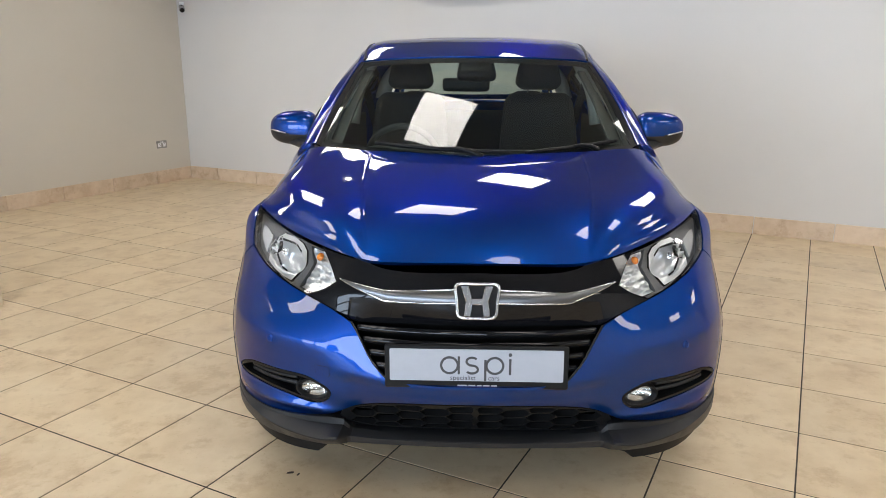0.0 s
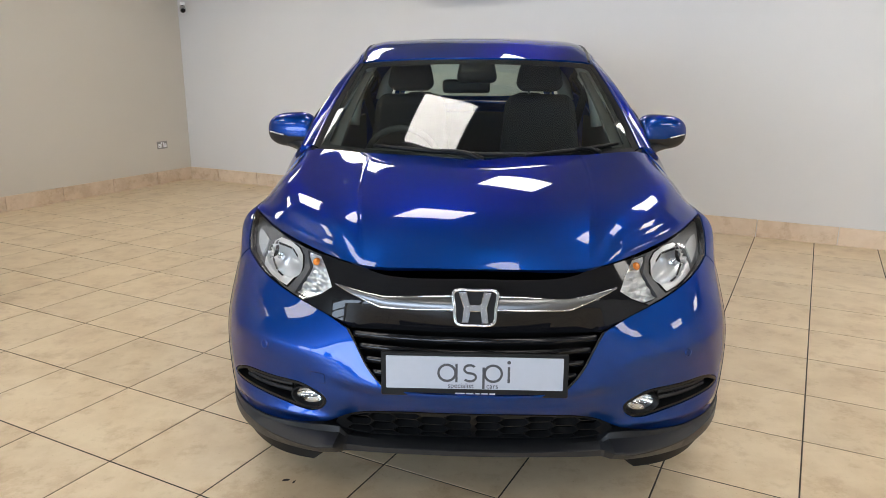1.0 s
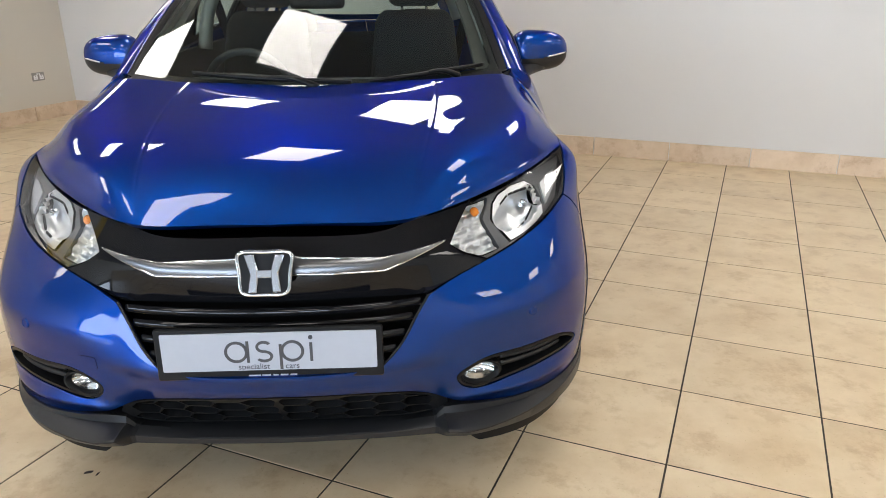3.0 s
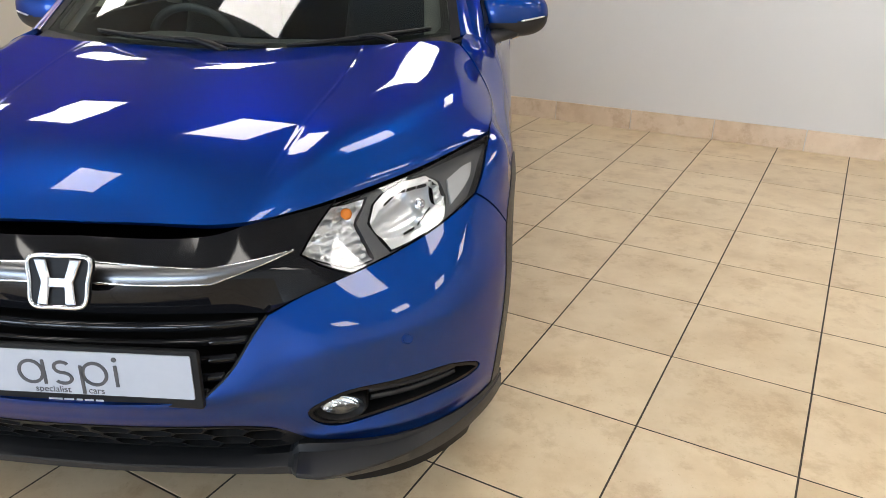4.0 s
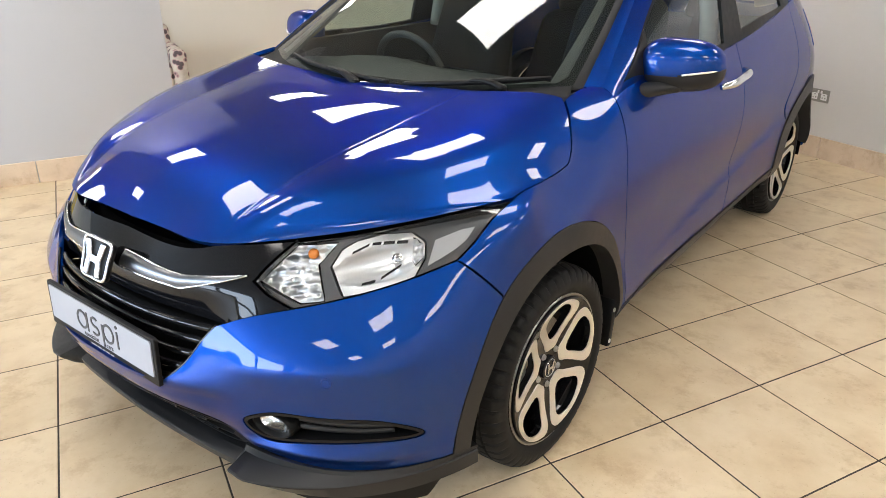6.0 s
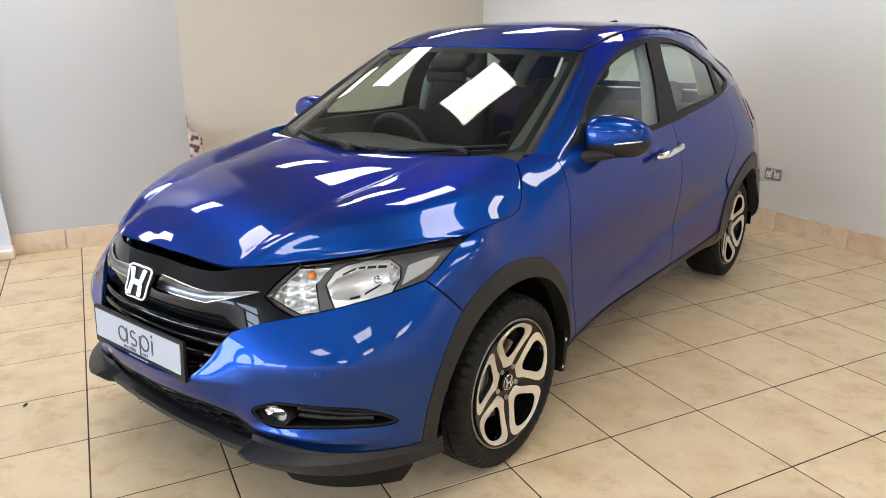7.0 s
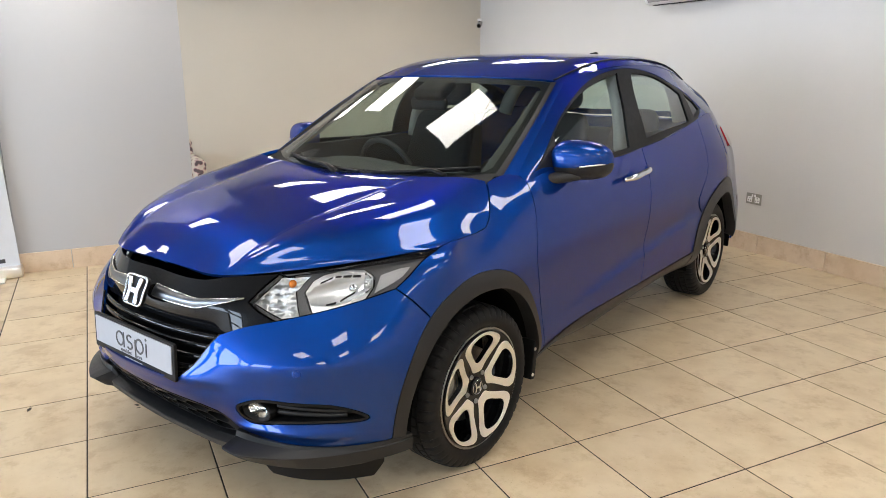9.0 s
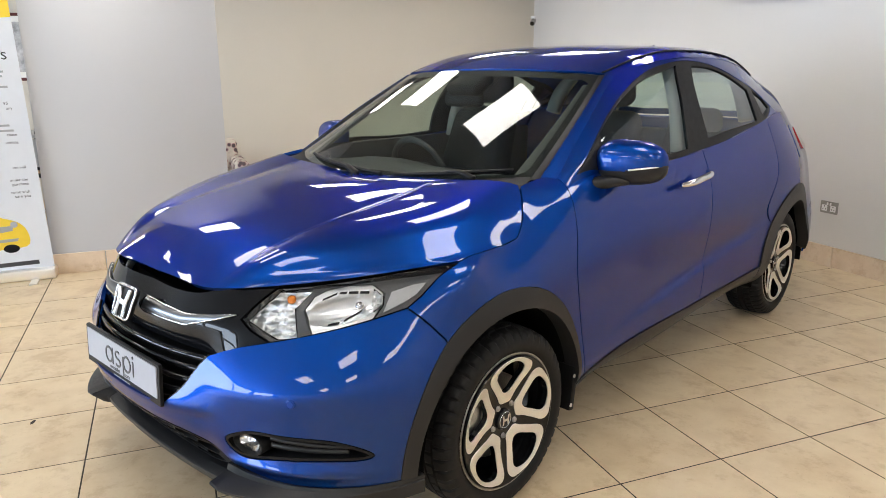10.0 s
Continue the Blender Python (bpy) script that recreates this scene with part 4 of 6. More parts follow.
for (front, rear), side in zip(zip(doors, rear_doors), (1, -1)):
    part("window_surround", panel("window_surround", SIDE, dlo, M["black"], [front_glass, rear_glass, quarter_glass], side=side, off=-0.003, step=0.05, gap=0.0, depth=0.012), car, "black window surround and centre pillar")
    part("side_window", panel("side_window", SIDE, front_glass, M["window"], side=side, off=-0.009, step=0.05, gap=0.0, depth=0.0), front, "green-tinted side glass")
    part("side_window", panel("side_window", SIDE, rear_glass, M["window"], side=side, off=-0.009, step=0.05, gap=0.0, depth=0.0), rear, "green-tinted side glass")
    part("quarter_window", panel("quarter_window", SIDE, quarter_glass, M["gloss_black"], side=side, off=-0.009, step=0.05, gap=0.0, depth=0.0), car, "small dark quarter glass")


# ---- nose: black panel, chrome bar, emblem, grille, number plate ----
def nose(*xz):
    """Places on the nose from x and height."""
    return BODY.find([(x, -.8, z) for x, z in xz], (1, .12, 1))


def nose_line(*xz, smooth=True):
    p = nose(*xz)
    return smooth_line(p) if smooth and len(p) > 2 else np.concatenate([straight(a, b) for a, b in zip(p, p[1:])])


hl_top = hl_up[-1]
up_top = nose_line((0, .795), (.20, .797), (.29, .805), (.335, .8175))
up_out = np.stack([np.linspace(up_top[-1][0], hl_top[0], 20), np.linspace(up_top[-1][1], min(hl_top[1], TOPV), 20)], 1)
up_low = nose_line((.380, .650), (.33, .652), (.26, .656), (.12, .660), (0, .661))
panel_line = chain(straight((0, up_low[-1][1]), (0, up_top[0][1])), up_top, up_out, hl_up[::-1], hl_in[::-1], v_side[::-1], up_low)


def panel_crown(p):
    """The panel folds along the chrome bar and tucks in below it."""
    x = BODY.at(p)
    d = .722 - x[:, 2]
    under = (d + np.sqrt(d * d + .006 ** 2)) / 2
    return .003 - .62 * under * (1 - .75 * ease((x[:, 0] - .30) / .18))


part("grille_panel", panel("grille_panel", BODY, panel_line, M["gloss_black"], side=0, step=0.02, gap=0.0015, crown=panel_crown), car, "glossy black panel between the headlamps")
bar_line = chain(nose_line((.040, .751), (.15, .7485), (.262, .742), (.418, .758), smooth=False), nose_line((.418, .758), (.34, .734), (.270, .715), (.15, .7165), (.040, .718), smooth=False))


def bar_crown(p):
    x = BODY.at(p)
    mid = 0.735 - 0.002 * np.clip((x[:, 0] - .05) / .2, 0, 1) + 0.018 * np.clip((x[:, 0] - .26) / .16, 0, 1)
    return 0.014 - 0.007 * np.clip(np.abs(x[:, 2] - mid) / 0.017, 0, 1) ** 2


pair("chrome_bar", lambda side: panel("chrome_bar", BODY, bar_line, M["bar_chrome"], side=side, gap=0.0, step=0.009, depth=0.02, crown=bar_crown), "chrome bar beside the emblem")

# bright edges of the bar
for side in (1, -1):
    for pts in (((.040, .751), (.15, .7485), (.262, .742), (.418, .758)), ((.418, .758), (.34, .734), (.270, .715), (.15, .7165), (.040, .718))):
        q = nose_line(*pts, smooth=False)[::2]
        part("bar_edge", tube("bar_edge", (BODY.at(q) + BODY.normal(q) * .0075) * (side, 1, 1), .0028, M["chrome"], 8), car, "bright chrome edge of the bar")

EMBLEM = pose(0, -.836, .737, 68, 0, 0)
badge = part("emblem", flat_plate("emblem", smooth_line([(-.054, -.046), (0, -.052), (.054, -.046), (.060, 0), (.064, .042), (0, .050), (-.064, .042), (-.060, 0)], .006, True), M["dark"], 0.012, step=0.02), car, "chrome emblem on a black shield", EMBLEM)


def ring_mesh(name, pts, radius, mat, steps=8):
    p = smooth_line(pts, .006, True)
    n, verts, faces = len(p), [], []
    t = np.roll(p, -1, 0) - np.roll(p, 1, 0)
    t /= np.linalg.norm(t, axis=1, keepdims=True)
    for q, d in zip(p, t):
        for j in range(steps):
            a = 2 * math.pi * j / steps
            verts.append((q[0] + radius * math.cos(a) * -d[1], q[1] + radius * math.cos(a) * d[0], radius * 0.8 * math.sin(a)))
    for i in range(n):
        for j in range(steps):
            faces.append((i * steps + j, ((i + 1) % n) * steps + j, ((i + 1) % n) * steps + (j + 1) % steps, i * steps + (j + 1) % steps))
    return mesh_of(name, verts, faces, mat)


part("emblem_ring", ring_mesh("emblem_ring", [(-.052, -.044), (0, -.050), (.052, -.044), (.058, 0), (.062, .040), (0, .048), (-.062, .040), (-.058, 0)], .0050, M["badge"]), badge, "chrome ring", pose(0, 0, .012))
for side in (-1, 1):
    bar = [(side * .047, .041), (side * .024, .042), (side * .0145, .008), (side * .0145, -.012), (side * .018, -.045), (side * .038, -.044), (side * .032, -.002)]
    part("emblem_bar", flat_plate("emblem_bar", bar, M["badge"], 0.010, step=0.01, bevel=0.003), badge, "chrome upright", pose(0, 0, .010))
part("emblem_bar", flat_plate("emblem_bar", [(-.017, .007), (.017, .007), (.017, -.012), (-.017, -.012)], M["badge"], 0.008, step=0.01, bevel=0.002), badge, "chrome crosspiece", pose(0, 0, .010))

grille_line = chain(straight((0, nose((0, .47))[0][1]), (0, nose((0, .80))[0][1])), nose_line((0, .80), (.335, .815)), nose_line((.335, .815), (.40, .66), smooth=False), nose_line((.40, .66), (.33, .54), (.27, .47)), nose_line((.27, .47), (0, .47)))
part("grille_back", panel("grille_back", BODY, grille_line, M["shadow"], side=0, off=-.060, gap=0.0, step=0.05, depth=0.0), car)


def slat(z, x_end, proud):
    p = nose(*[(x, z) for x in np.linspace(0, x_end, 9)])
    x = BODY.at(p) + BODY.normal(p) * proud
    both = np.concatenate([x[:0:-1] * (-1, 1, 1), x])
    return tube("slat", both, 0.0085, M["gloss_black"], 8, 1.25)


for z, x_end in ((.636, .362), (.604, .342), (.570, .322), (.537, .300), (.508, .272)):
    part("slat", slat(z, x_end, -.018), car, "glossy black grille slat")
part("grille_rim", tube("grille_rim", BODY.at(v_up[::3]) + BODY.normal(v_up[::3]) * -.004, .004, M["gloss_black"]), car)
part("grille_rim", tube("grille_rim", (BODY.at(v_up[::3]) + BODY.normal(v_up[::3]) * -.004) * (-1, 1, 1), .004, M["gloss_black"]), car)

# number plate with the dealer's mark as plain shapes
PLATE = pose(0, -.869, .549, 87, 0, 0)
def rounded(w, h, r, n=6):
    out = []
    for cx, cy, a in ((w / 2 - r, h / 2 - r, 0), (-w / 2 + r, h / 2 - r, 90), (-w / 2 + r, -h / 2 + r, 180), (w / 2 - r, -h / 2 + r, 270)):
        out += [(cx + r * math.cos(radians(a + 90 * k / n)), cy + r * math.sin(radians(a + 90 * k / n))) for k in range(n + 1)]
    return np.array(out)


plate = part("number_plate", flat_plate("number_plate", rounded(.532, .130, .006), M["black"], .010, step=.05, bevel=.002), car, "black plate holder with a white display plate", PLATE)
face = part("plate_face", flat_plate("plate_face", rounded(.502, .096, .004), M["plate"], .003, step=.05), plate, "white display plate", pose(0, .007, .010))


def ring_flat(r, w, n=40):
    return ellipse(0, 0, r, r, 0, 360 - 360 / n, n), ellipse(0, 0, r - w, r - w, 0, 360 - 360 / n, n)


def mark(outline, x, y, holes=(), mat="ink"):
    part("mark", flat_plate("mark", np.asarray(outline), M[mat], .0015, holes, step=.03), face, at=pose(x, y, .003))


def bar_flat(w, h):
    return [(-w / 2, -h / 2), (w / 2, -h / 2), (w / 2, h / 2), (-w / 2, h / 2)]


def arc_flat(rx, ry, w, a0, a1, n=24):
    return np.concatenate([ellipse(0, 0, rx, ry, a0, a1, n), ellipse(0, 0, rx - w, ry - w, a1, a0, n)])


o, i = ring_flat(.0275, .0068)
mark(o, -.0775, .0, [i])
mark(bar_flat(.0064, .0545), -.0505, .0)
mark(arc_flat(.0190, .0153, .0066, 35, 270), -.0125, .0120)
mark(arc_flat(.0205, .0153, .0066, 90, -145), -.0125, -.0120)
mark(o, .0535, .0, [i])
mark(bar_flat(.0068, .0640), .0262, -.0140)
mark(bar_flat(.0068, .0480), .0975, -.0030)
mark(ellipse(0, 0, .0052, .0052, 0, 350, 20), .0975, .034)


def lettering(word, x, y, size, mat, parent, z):
    """Small flat print with the built-in font, set flush at its left end."""
    cu = bpy.data.curves.new("lettering", "FONT")
    cu.body, cu.size, cu.extrude = word, size, 0.0004
    cu.materials.append(M[mat])
    part("lettering", cu, parent, at=pose(x, y, z))


lettering("specialist", -.0755, -.0445, .0205, "ink", face, .0035)
lettering("cars", .0345, -.0445, .0205, "ink", face, .0035)
for x, wide in ((-.040, .028), (-.012, .020), (.010, .012), (.030, .018), (.052, .016)):
    part("mark", flat_plate("mark", bar_flat(wide, .0038), M["plate"], .001, step=.05), plate, at=pose(x, -.0555, .010))

# lower grille: a dark honeycomb
lip_top = on(BODY, [(0, -.79, .276), (.20, -.78, .277), (.33, -.77, .282)])
low_line = chain(straight((0, lip_top[0][1] - .004), (0, low_in[-1][1] + .004)), low_in[::-1], on(BODY, [(.419, -.80, .345), (.43, -.785, .320), (.40, -.775, .300)], smooth=False), on(BODY, [(.40, -.775, .300), (.33, -.78, .284), (.20, -.79, .279), (0, -.80, .278)]))
part("grille_back", panel("grille_back", BODY, low_line, M["shadow"], side=0, off=-.070, gap=0.0, step=0.05, depth=0.0), car)
hexes = []
hv0 = nose((0, .352))[0][1]
low_pts = low_line[(low_line[:, 1] < hv0)]
top_pts = low_line[(low_line[:, 1] >= hv0)]
low_pts, top_pts = low_pts[np.argsort(low_pts[:, 0])], top_pts[np.argsort(top_pts[:, 0])]
for col in range(0, 6):
    for row in range(-3, 4):
        cx, cy = (col + 0.5) * 0.079, hv0 + (row + 0.5 * (col % 2)) * 0.046
        h = np.array([(cx + .049 * k, cy + .0205 * m) for k, m in ((-1, 0), (-.56, -1), (.56, -1), (1, 0), (.56, 1), (-.56, 1))])
        h[:, 0] = np.maximum(h[:, 0], .003)
        h[:, 1] = np.clip(h[:, 1], np.interp(h[:, 0], low_pts[:, 0], low_pts[:, 1]) + .005, np.interp(h[:, 0], top_pts[:, 0], top_pts[:, 1]) - .005)
        if h[:, 1].max() - h[:, 1].min() > .014 and h[:, 0].max() < low_line[:, 0].max() - .03:
            keep = [k for k in range(6) if np.linalg.norm(h[k] - h[k - 1]) > .003]
            if len(keep) > 2 and within(low_line, h[keep]).all():
                hexes.append(h[keep])
part("lower_grille", panel("lower_grille", BODY, low_line, M["black"], hexes, side=0, off=-.012, gap=0.0, step=0.03, depth=0.022), car, "black honeycomb lower grille")

# parking sensors and towing-eye cover
for x, y, z in ((.647, -.692, .557), (-.647, -.692, .557)):
    p = BODY.find([(abs(x), y, z)])
    n = BODY.normal(p)[0] * (np.sign(x), 1, 1)
    c = BODY.at(p)[0] * (np.sign(x), 1, 1) + n * (bumper_crown(p)[0] - .001)
    m = look(c, c - n)
    ob = part("parking_sensor", lathe("parking_sensor", [(0, .0), (.0035, .0), (.0035, .0085), (.0022, .0095), (.0022, .0105), (.0035, .0115), (.003, .0135), (0, .0145)], M["paint"], 28, "z"), car, "round blue parking sensor", m)
tow_c = BODY.find([(.470, -.778, .488)], (1, .1, 1))[0]
tow_line = np.concatenate([[(tow_c[0] + a, tow_c[1] + b)] for a, b in rounded(.052, .036, .006)])
part("towing_cover", panel("towing_cover", BODY, tow_line, M["paint"], side=-1, off=.0018, gap=0.0, step=0.02, depth=0.004, crown=bumper_crown), car, "small square blue towing-eye cover")
part("towing_cover_gap", panel("towing_cover_gap", BODY, np.concatenate([[(tow_c[0] + a, tow_c[1] + b)] for a, b in rounded(.0545, .0385, .007)]), M["shadow"], side=-1, off=.0008, gap=0.0, step=0.02, depth=0.0, crown=bumper_crown), car)


# ---- headlamps ----
lamp_line = chain(hl_in[::-1][::-1], hl_up, np.stack([np.linspace(hl_up[-1][0], hl_out[-1][0], 40), np.full(40, TOPV)], 1), hl_out[::-1], hl_low[::-1])
def lens_poly(*places):
    return chain(on(BODY, [*places, places[0]], smooth=False))


ind_line = lens_poly((.436, -.694, .750), (.460, -.653, .788), (.484, -.610, .823), (.555, -.547, .828), (.537, -.601, .788), (.578, -.630, .719), (.535, -.664, .713))
bowl_line = lens_poly((.567, -.582, .785), (.572, -.549, .815), (.590, -.516, .831), (.631, -.463, .843), (.674, -.418, .846), (.707, -.409, .828), (.724, -.429, .798), (.722, -.466, .760), (.688, -.518, .745), (.650, -.562, .734), (.614, -.597, .728))
bowl_c = BODY.find([(.655, -.50, .79)])[0]
facet_line = lens_poly((.684, -.422, .840), (.705, -.412, .826), (.721, -.430, .799), (.714, -.452, .783), (.698, -.446, .798), (.690, -.432, .818))
outer_line = lens_poly((.724, -.390, .830), (.757, -.331, .847), (.777, -.303, .850), (.777, -.340, .822), (.767, -.372, .806), (.752, -.405, .792), (.738, -.436, .781))


def headlamp(side):
    body = part("headlamp", panel("headlamp", BODY, lamp_line, M["bezel"], [inset(ind_line, -.001), inset(bowl_line, -.001)], side=side, off=-.030, gap=0.004, step=0.02, depth=0.03), car, "clear headlamp with chrome reflectors")
    part("lens", panel("lens", BODY, lamp_line, M["lens"], side=side, off=-.001, gap=0.004, step=0.03, depth=0.0), body, "clear plastic lens")
    part("lens_rim", panel("lens_rim", BODY, lamp_line, M["gloss_black"], [inset(lamp_line, .007)], side=side, off=-.003, gap=0.0025, step=0.02, depth=0.03), body, "black rim")
    part("indicator", panel("indicator", BODY, ind_line, M["reflector"], side=side, gap=0.0, step=0.012, depth=0.0, crown=lambda p: -.034 - .010 * np.abs(np.sin(p[:, 0] * 190)) * np.abs(np.sin(p[:, 1] * 190))), body, "crystal-cut indicator reflector")
    part("reflector", panel("reflector", BODY, bowl_line, M["mirror"], [facet_line], side=side, gap=0.0, step=0.010, depth=0.0, crown=lambda p: -.026 - .030 * np.clip(1 - ((p[:, 0] - bowl_c[0]) / .115) ** 2 - ((p[:, 1] - bowl_c[1]) / .055) ** 2, 0, 1) ** .7), body, "deep chrome reflector")
    part("reflector_facets", panel("reflector_facets", BODY, facet_line, M["reflector"], side=side, gap=0.0, step=0.009, depth=0.0, crown=lambda p: -.026 - .008 * (np.sin(p[:, 0] * 330) > 0) - .008 * (np.sin(p[:, 1] * 330) > 0)), body, "cut facets of the reflector")
    part("light_guide", panel("light_guide", BODY, outer_line, M["guide"], side=side, off=-.024, gap=0.0, step=0.012, depth=0.008), body, "grey light guide")

    for a, b in (((.592, -.535, .812), (.614, -.499, .827)), ((.619, -.493, .828), (.633, -.478, .830)), ((.637, -.474, .830), (.655, -.455, .831)), ((.659, -.451, .831), (.677, -.433, .831)), ((.668, -.522, .767), (.690, -.475, .789)), ((.640, -.560, .757), (.660, -.535, .762))):
        p = straight(BODY.find([a])[0], BODY.find([b])[0], .02)[[0, -1]]
        q = np.concatenate([p, p[::-1] - (0, .007)])
        part("reflector_slot", panel("reflector_slot", BODY, q, M["dark"], side=side, off=-.024, gap=0.0, step=.02, depth=0.006), body, "dark slot in the reflector")

    def dot(name, place, deep, prof, mat, label=""):
        p = BODY.find([place])
        n = BODY.normal(p)[0] * (side, 1, 1)
        c = BODY.at(p)[0] * (side, 1, 1) - n * deep
        part(name, lathe(name, prof, mat, 24, "z"), body, label, look(c, c - n))
    dot("bulb", (.520, -.596, .808), .032, [(0, .013), (.006, .0115), (.010, .007), (.011, 0), (0, 0)], M["amber"], "amber bulb")
    dot("bulb", (.672, -.470, .800), .048, [(.020, 0), (.018, .006), (.010, .009), (.009, .012), (0, .013)], M["chrome"], "bulb with a chrome cap")


headlamp(1)
headlamp(-1)


# ---- fog lamps in their pockets ----
def fog(side):
    pocket = part("fog_pocket", panel("fog_pocket", BODY, fog_line, M["black"], side=side, gap=0.0, step=0.02, depth=-.04, off=-.042), car, "black fog lamp pocket")
    rim = inset(fog_line, .010)
    part("pocket_rim", panel("pocket_rim", BODY, fog_line, M["black"], [rim], side=side, gap=0.001, off=-.001, step=0.015, depth=0.04), pocket)
    c = np.array([side * .508, -.748, .411])
    n = np.array([side * .22, -.97, .0])
    m = look(c, c + n) @ Matrix.Diagonal((1.12, .66, 1, 1))
    part("fog_bezel", lathe("fog_bezel", [(.030, .030), (-.002, .040), (-.008, .046), (-.008, .050), (.0, .054), (.035, .056)], M["black"], 40, "z"), pocket, "black round bezel", m)
    lamp = part("fog_lamp", lathe("fog_lamp", [(.030, .0), (.028, .012), (.018, .028), (.004, .0385)], M["chrome"], 36, "z"), pocket, "round chrome fog lamp", m)
    part("fog_lens", lathe("fog_lens", [(-.006, 0), (-.005, .014), (-.001, .030), (.003, .0385)], M["lens"], 36, "z"), lamp, "clear lens")
    for z0, z1, r in ((.432, .418, .005), (.412, .404, .006)):
        p = BODY.find([(x, -.7, z) for x, z in zip(np.linspace(.575, .762, 6), np.linspace(z0, z1, 6))], (1, .1, 1))
        x = (BODY.at(p) - BODY.normal(p) * .022) * (side, 1, 1)
        part("pocket_fin", tube("pocket_fin", x, r, M["clad"], 8, 1.3), pocket)


fog(1)
fog(-1)

# ---- cowl, wipers, screen border ----
hr = np.linspace(0, hood_shut[-1][0], 7)
low = HOOD.at(np.c_[hr, np.full(7, HOOD.height)]) - (0, 0.012, .014)
high = SCREEN.at(np.c_[np.linspace(0, SCREEN.length, 7), np.full(7, 0.02)]) + (0, -.002, .002)
COWL = Surf([low, (low + high) / 2 - (0, 0, .012), high], dense=(60, 20))
part("cowl", panel("cowl", COWL, whole(COWL), M["dark"], side=0, gap=0.0, step=0.03, depth=0.0), car, "black plastic cowl below the windscreen")
edge = .028
border_in = chain(straight((0, .055), (SCREEN.length - edge - .02, .045), .02), straight((SCREEN.length - edge - .02, .045), (SCREEN.length - edge, .075), .02), straight((SCREEN.length - edge, .075), (SCREEN.length - edge, SCREEN.height - .075), .02), straight((SCREEN.length - edge, SCREEN.height - .075), (SCREEN.length - edge - .03, SCREEN.height - .052), .02), straight((SCREEN.length - edge - .03, SCREEN.height - .052), (0, SCREEN.height - .046), .02))


def ring_halves():
    out = chain(straight((0, 0), (SCREEN.length, 0), .02), straight((SCREEN.length, 0), (SCREEN.length, SCREEN.height), .02), straight((SCREEN.length, SCREEN.height), (0, SCREEN.height), .02), straight((0, SCREEN.height), border_in[-1], .02), border_in[::-1], straight(border_in[0], (0, 0), .02))
    return out


part("screen_border", panel("screen_border", SCREEN, ring_halves(), M["dark"], side=0, off=-.004, gap=0.0, step=0.03, depth=0.0), car, "black printed border of the windscreen")


def on_screen(x, v):
    s = np.interp(abs(x), [0, .25, .48, .66], np.interp([0, 1, 2, 3], [0, 1, 2, 3], SCREEN.ks[2:6]))
    q = SCREEN.at([(s, v)])[0]
    n = SCREEN.normal([(s, v)])[0]
    return q * (np.sign(x) if x else 1, 1, 1), n * (np.sign(x) if x else 1, 1, 1)


def wiper(x0, v0, x1, v1, px, pv):
    ks = np.linspace(0, 1, 7)
    blade = [np.add(*[c * k for c, k in zip(on_screen(x0 + (x1 - x0) * t, v0 + (v1 - v0) * t), (1, .013))]) for t in ks]
    b = part("wiper", tube("wiper", blade, [.005, .009, .010, .009, .005], M["black"], 8, 0.9), car, "black windscreen wiper")
    rubber = [np.add(*[c * k for c, k in zip(on_screen(x0 + (x1 - x0) * t, v0 + (v1 - v0) * t), (1, .008))]) for t in ks]
    part("wiper_rubber", tube("wiper_rubber", rubber, .004, M["rubber"], 6, 1.6), b)
    a = np.add(*[c * k for c, k in zip(on_screen(px, pv), (1, .012))])
    mid = blade[3]
    arm = [a, a * .66 + mid * .34 + (0, -.004, .012), a * .3 + mid * .7 + (0, -.003, .012), mid + (0, -.002, .005)]
    part("wiper_arm", tube("wiper_arm", arm, [.018, .014, .010, .007], M["black"], 8, 0.7), b, "black wiper arm")
    part("wiper_pivot", lathe("wiper_pivot", [(-.02, .013), (.006, .013), (.010, .010), (.012, 0)], M["black"], 20, "z"), b, at=Matrix.Translation(a))


wiper(-.42, .060, .14, .022, .02, .004)
wiper(.20, .022, .60, .055, .50, .010)


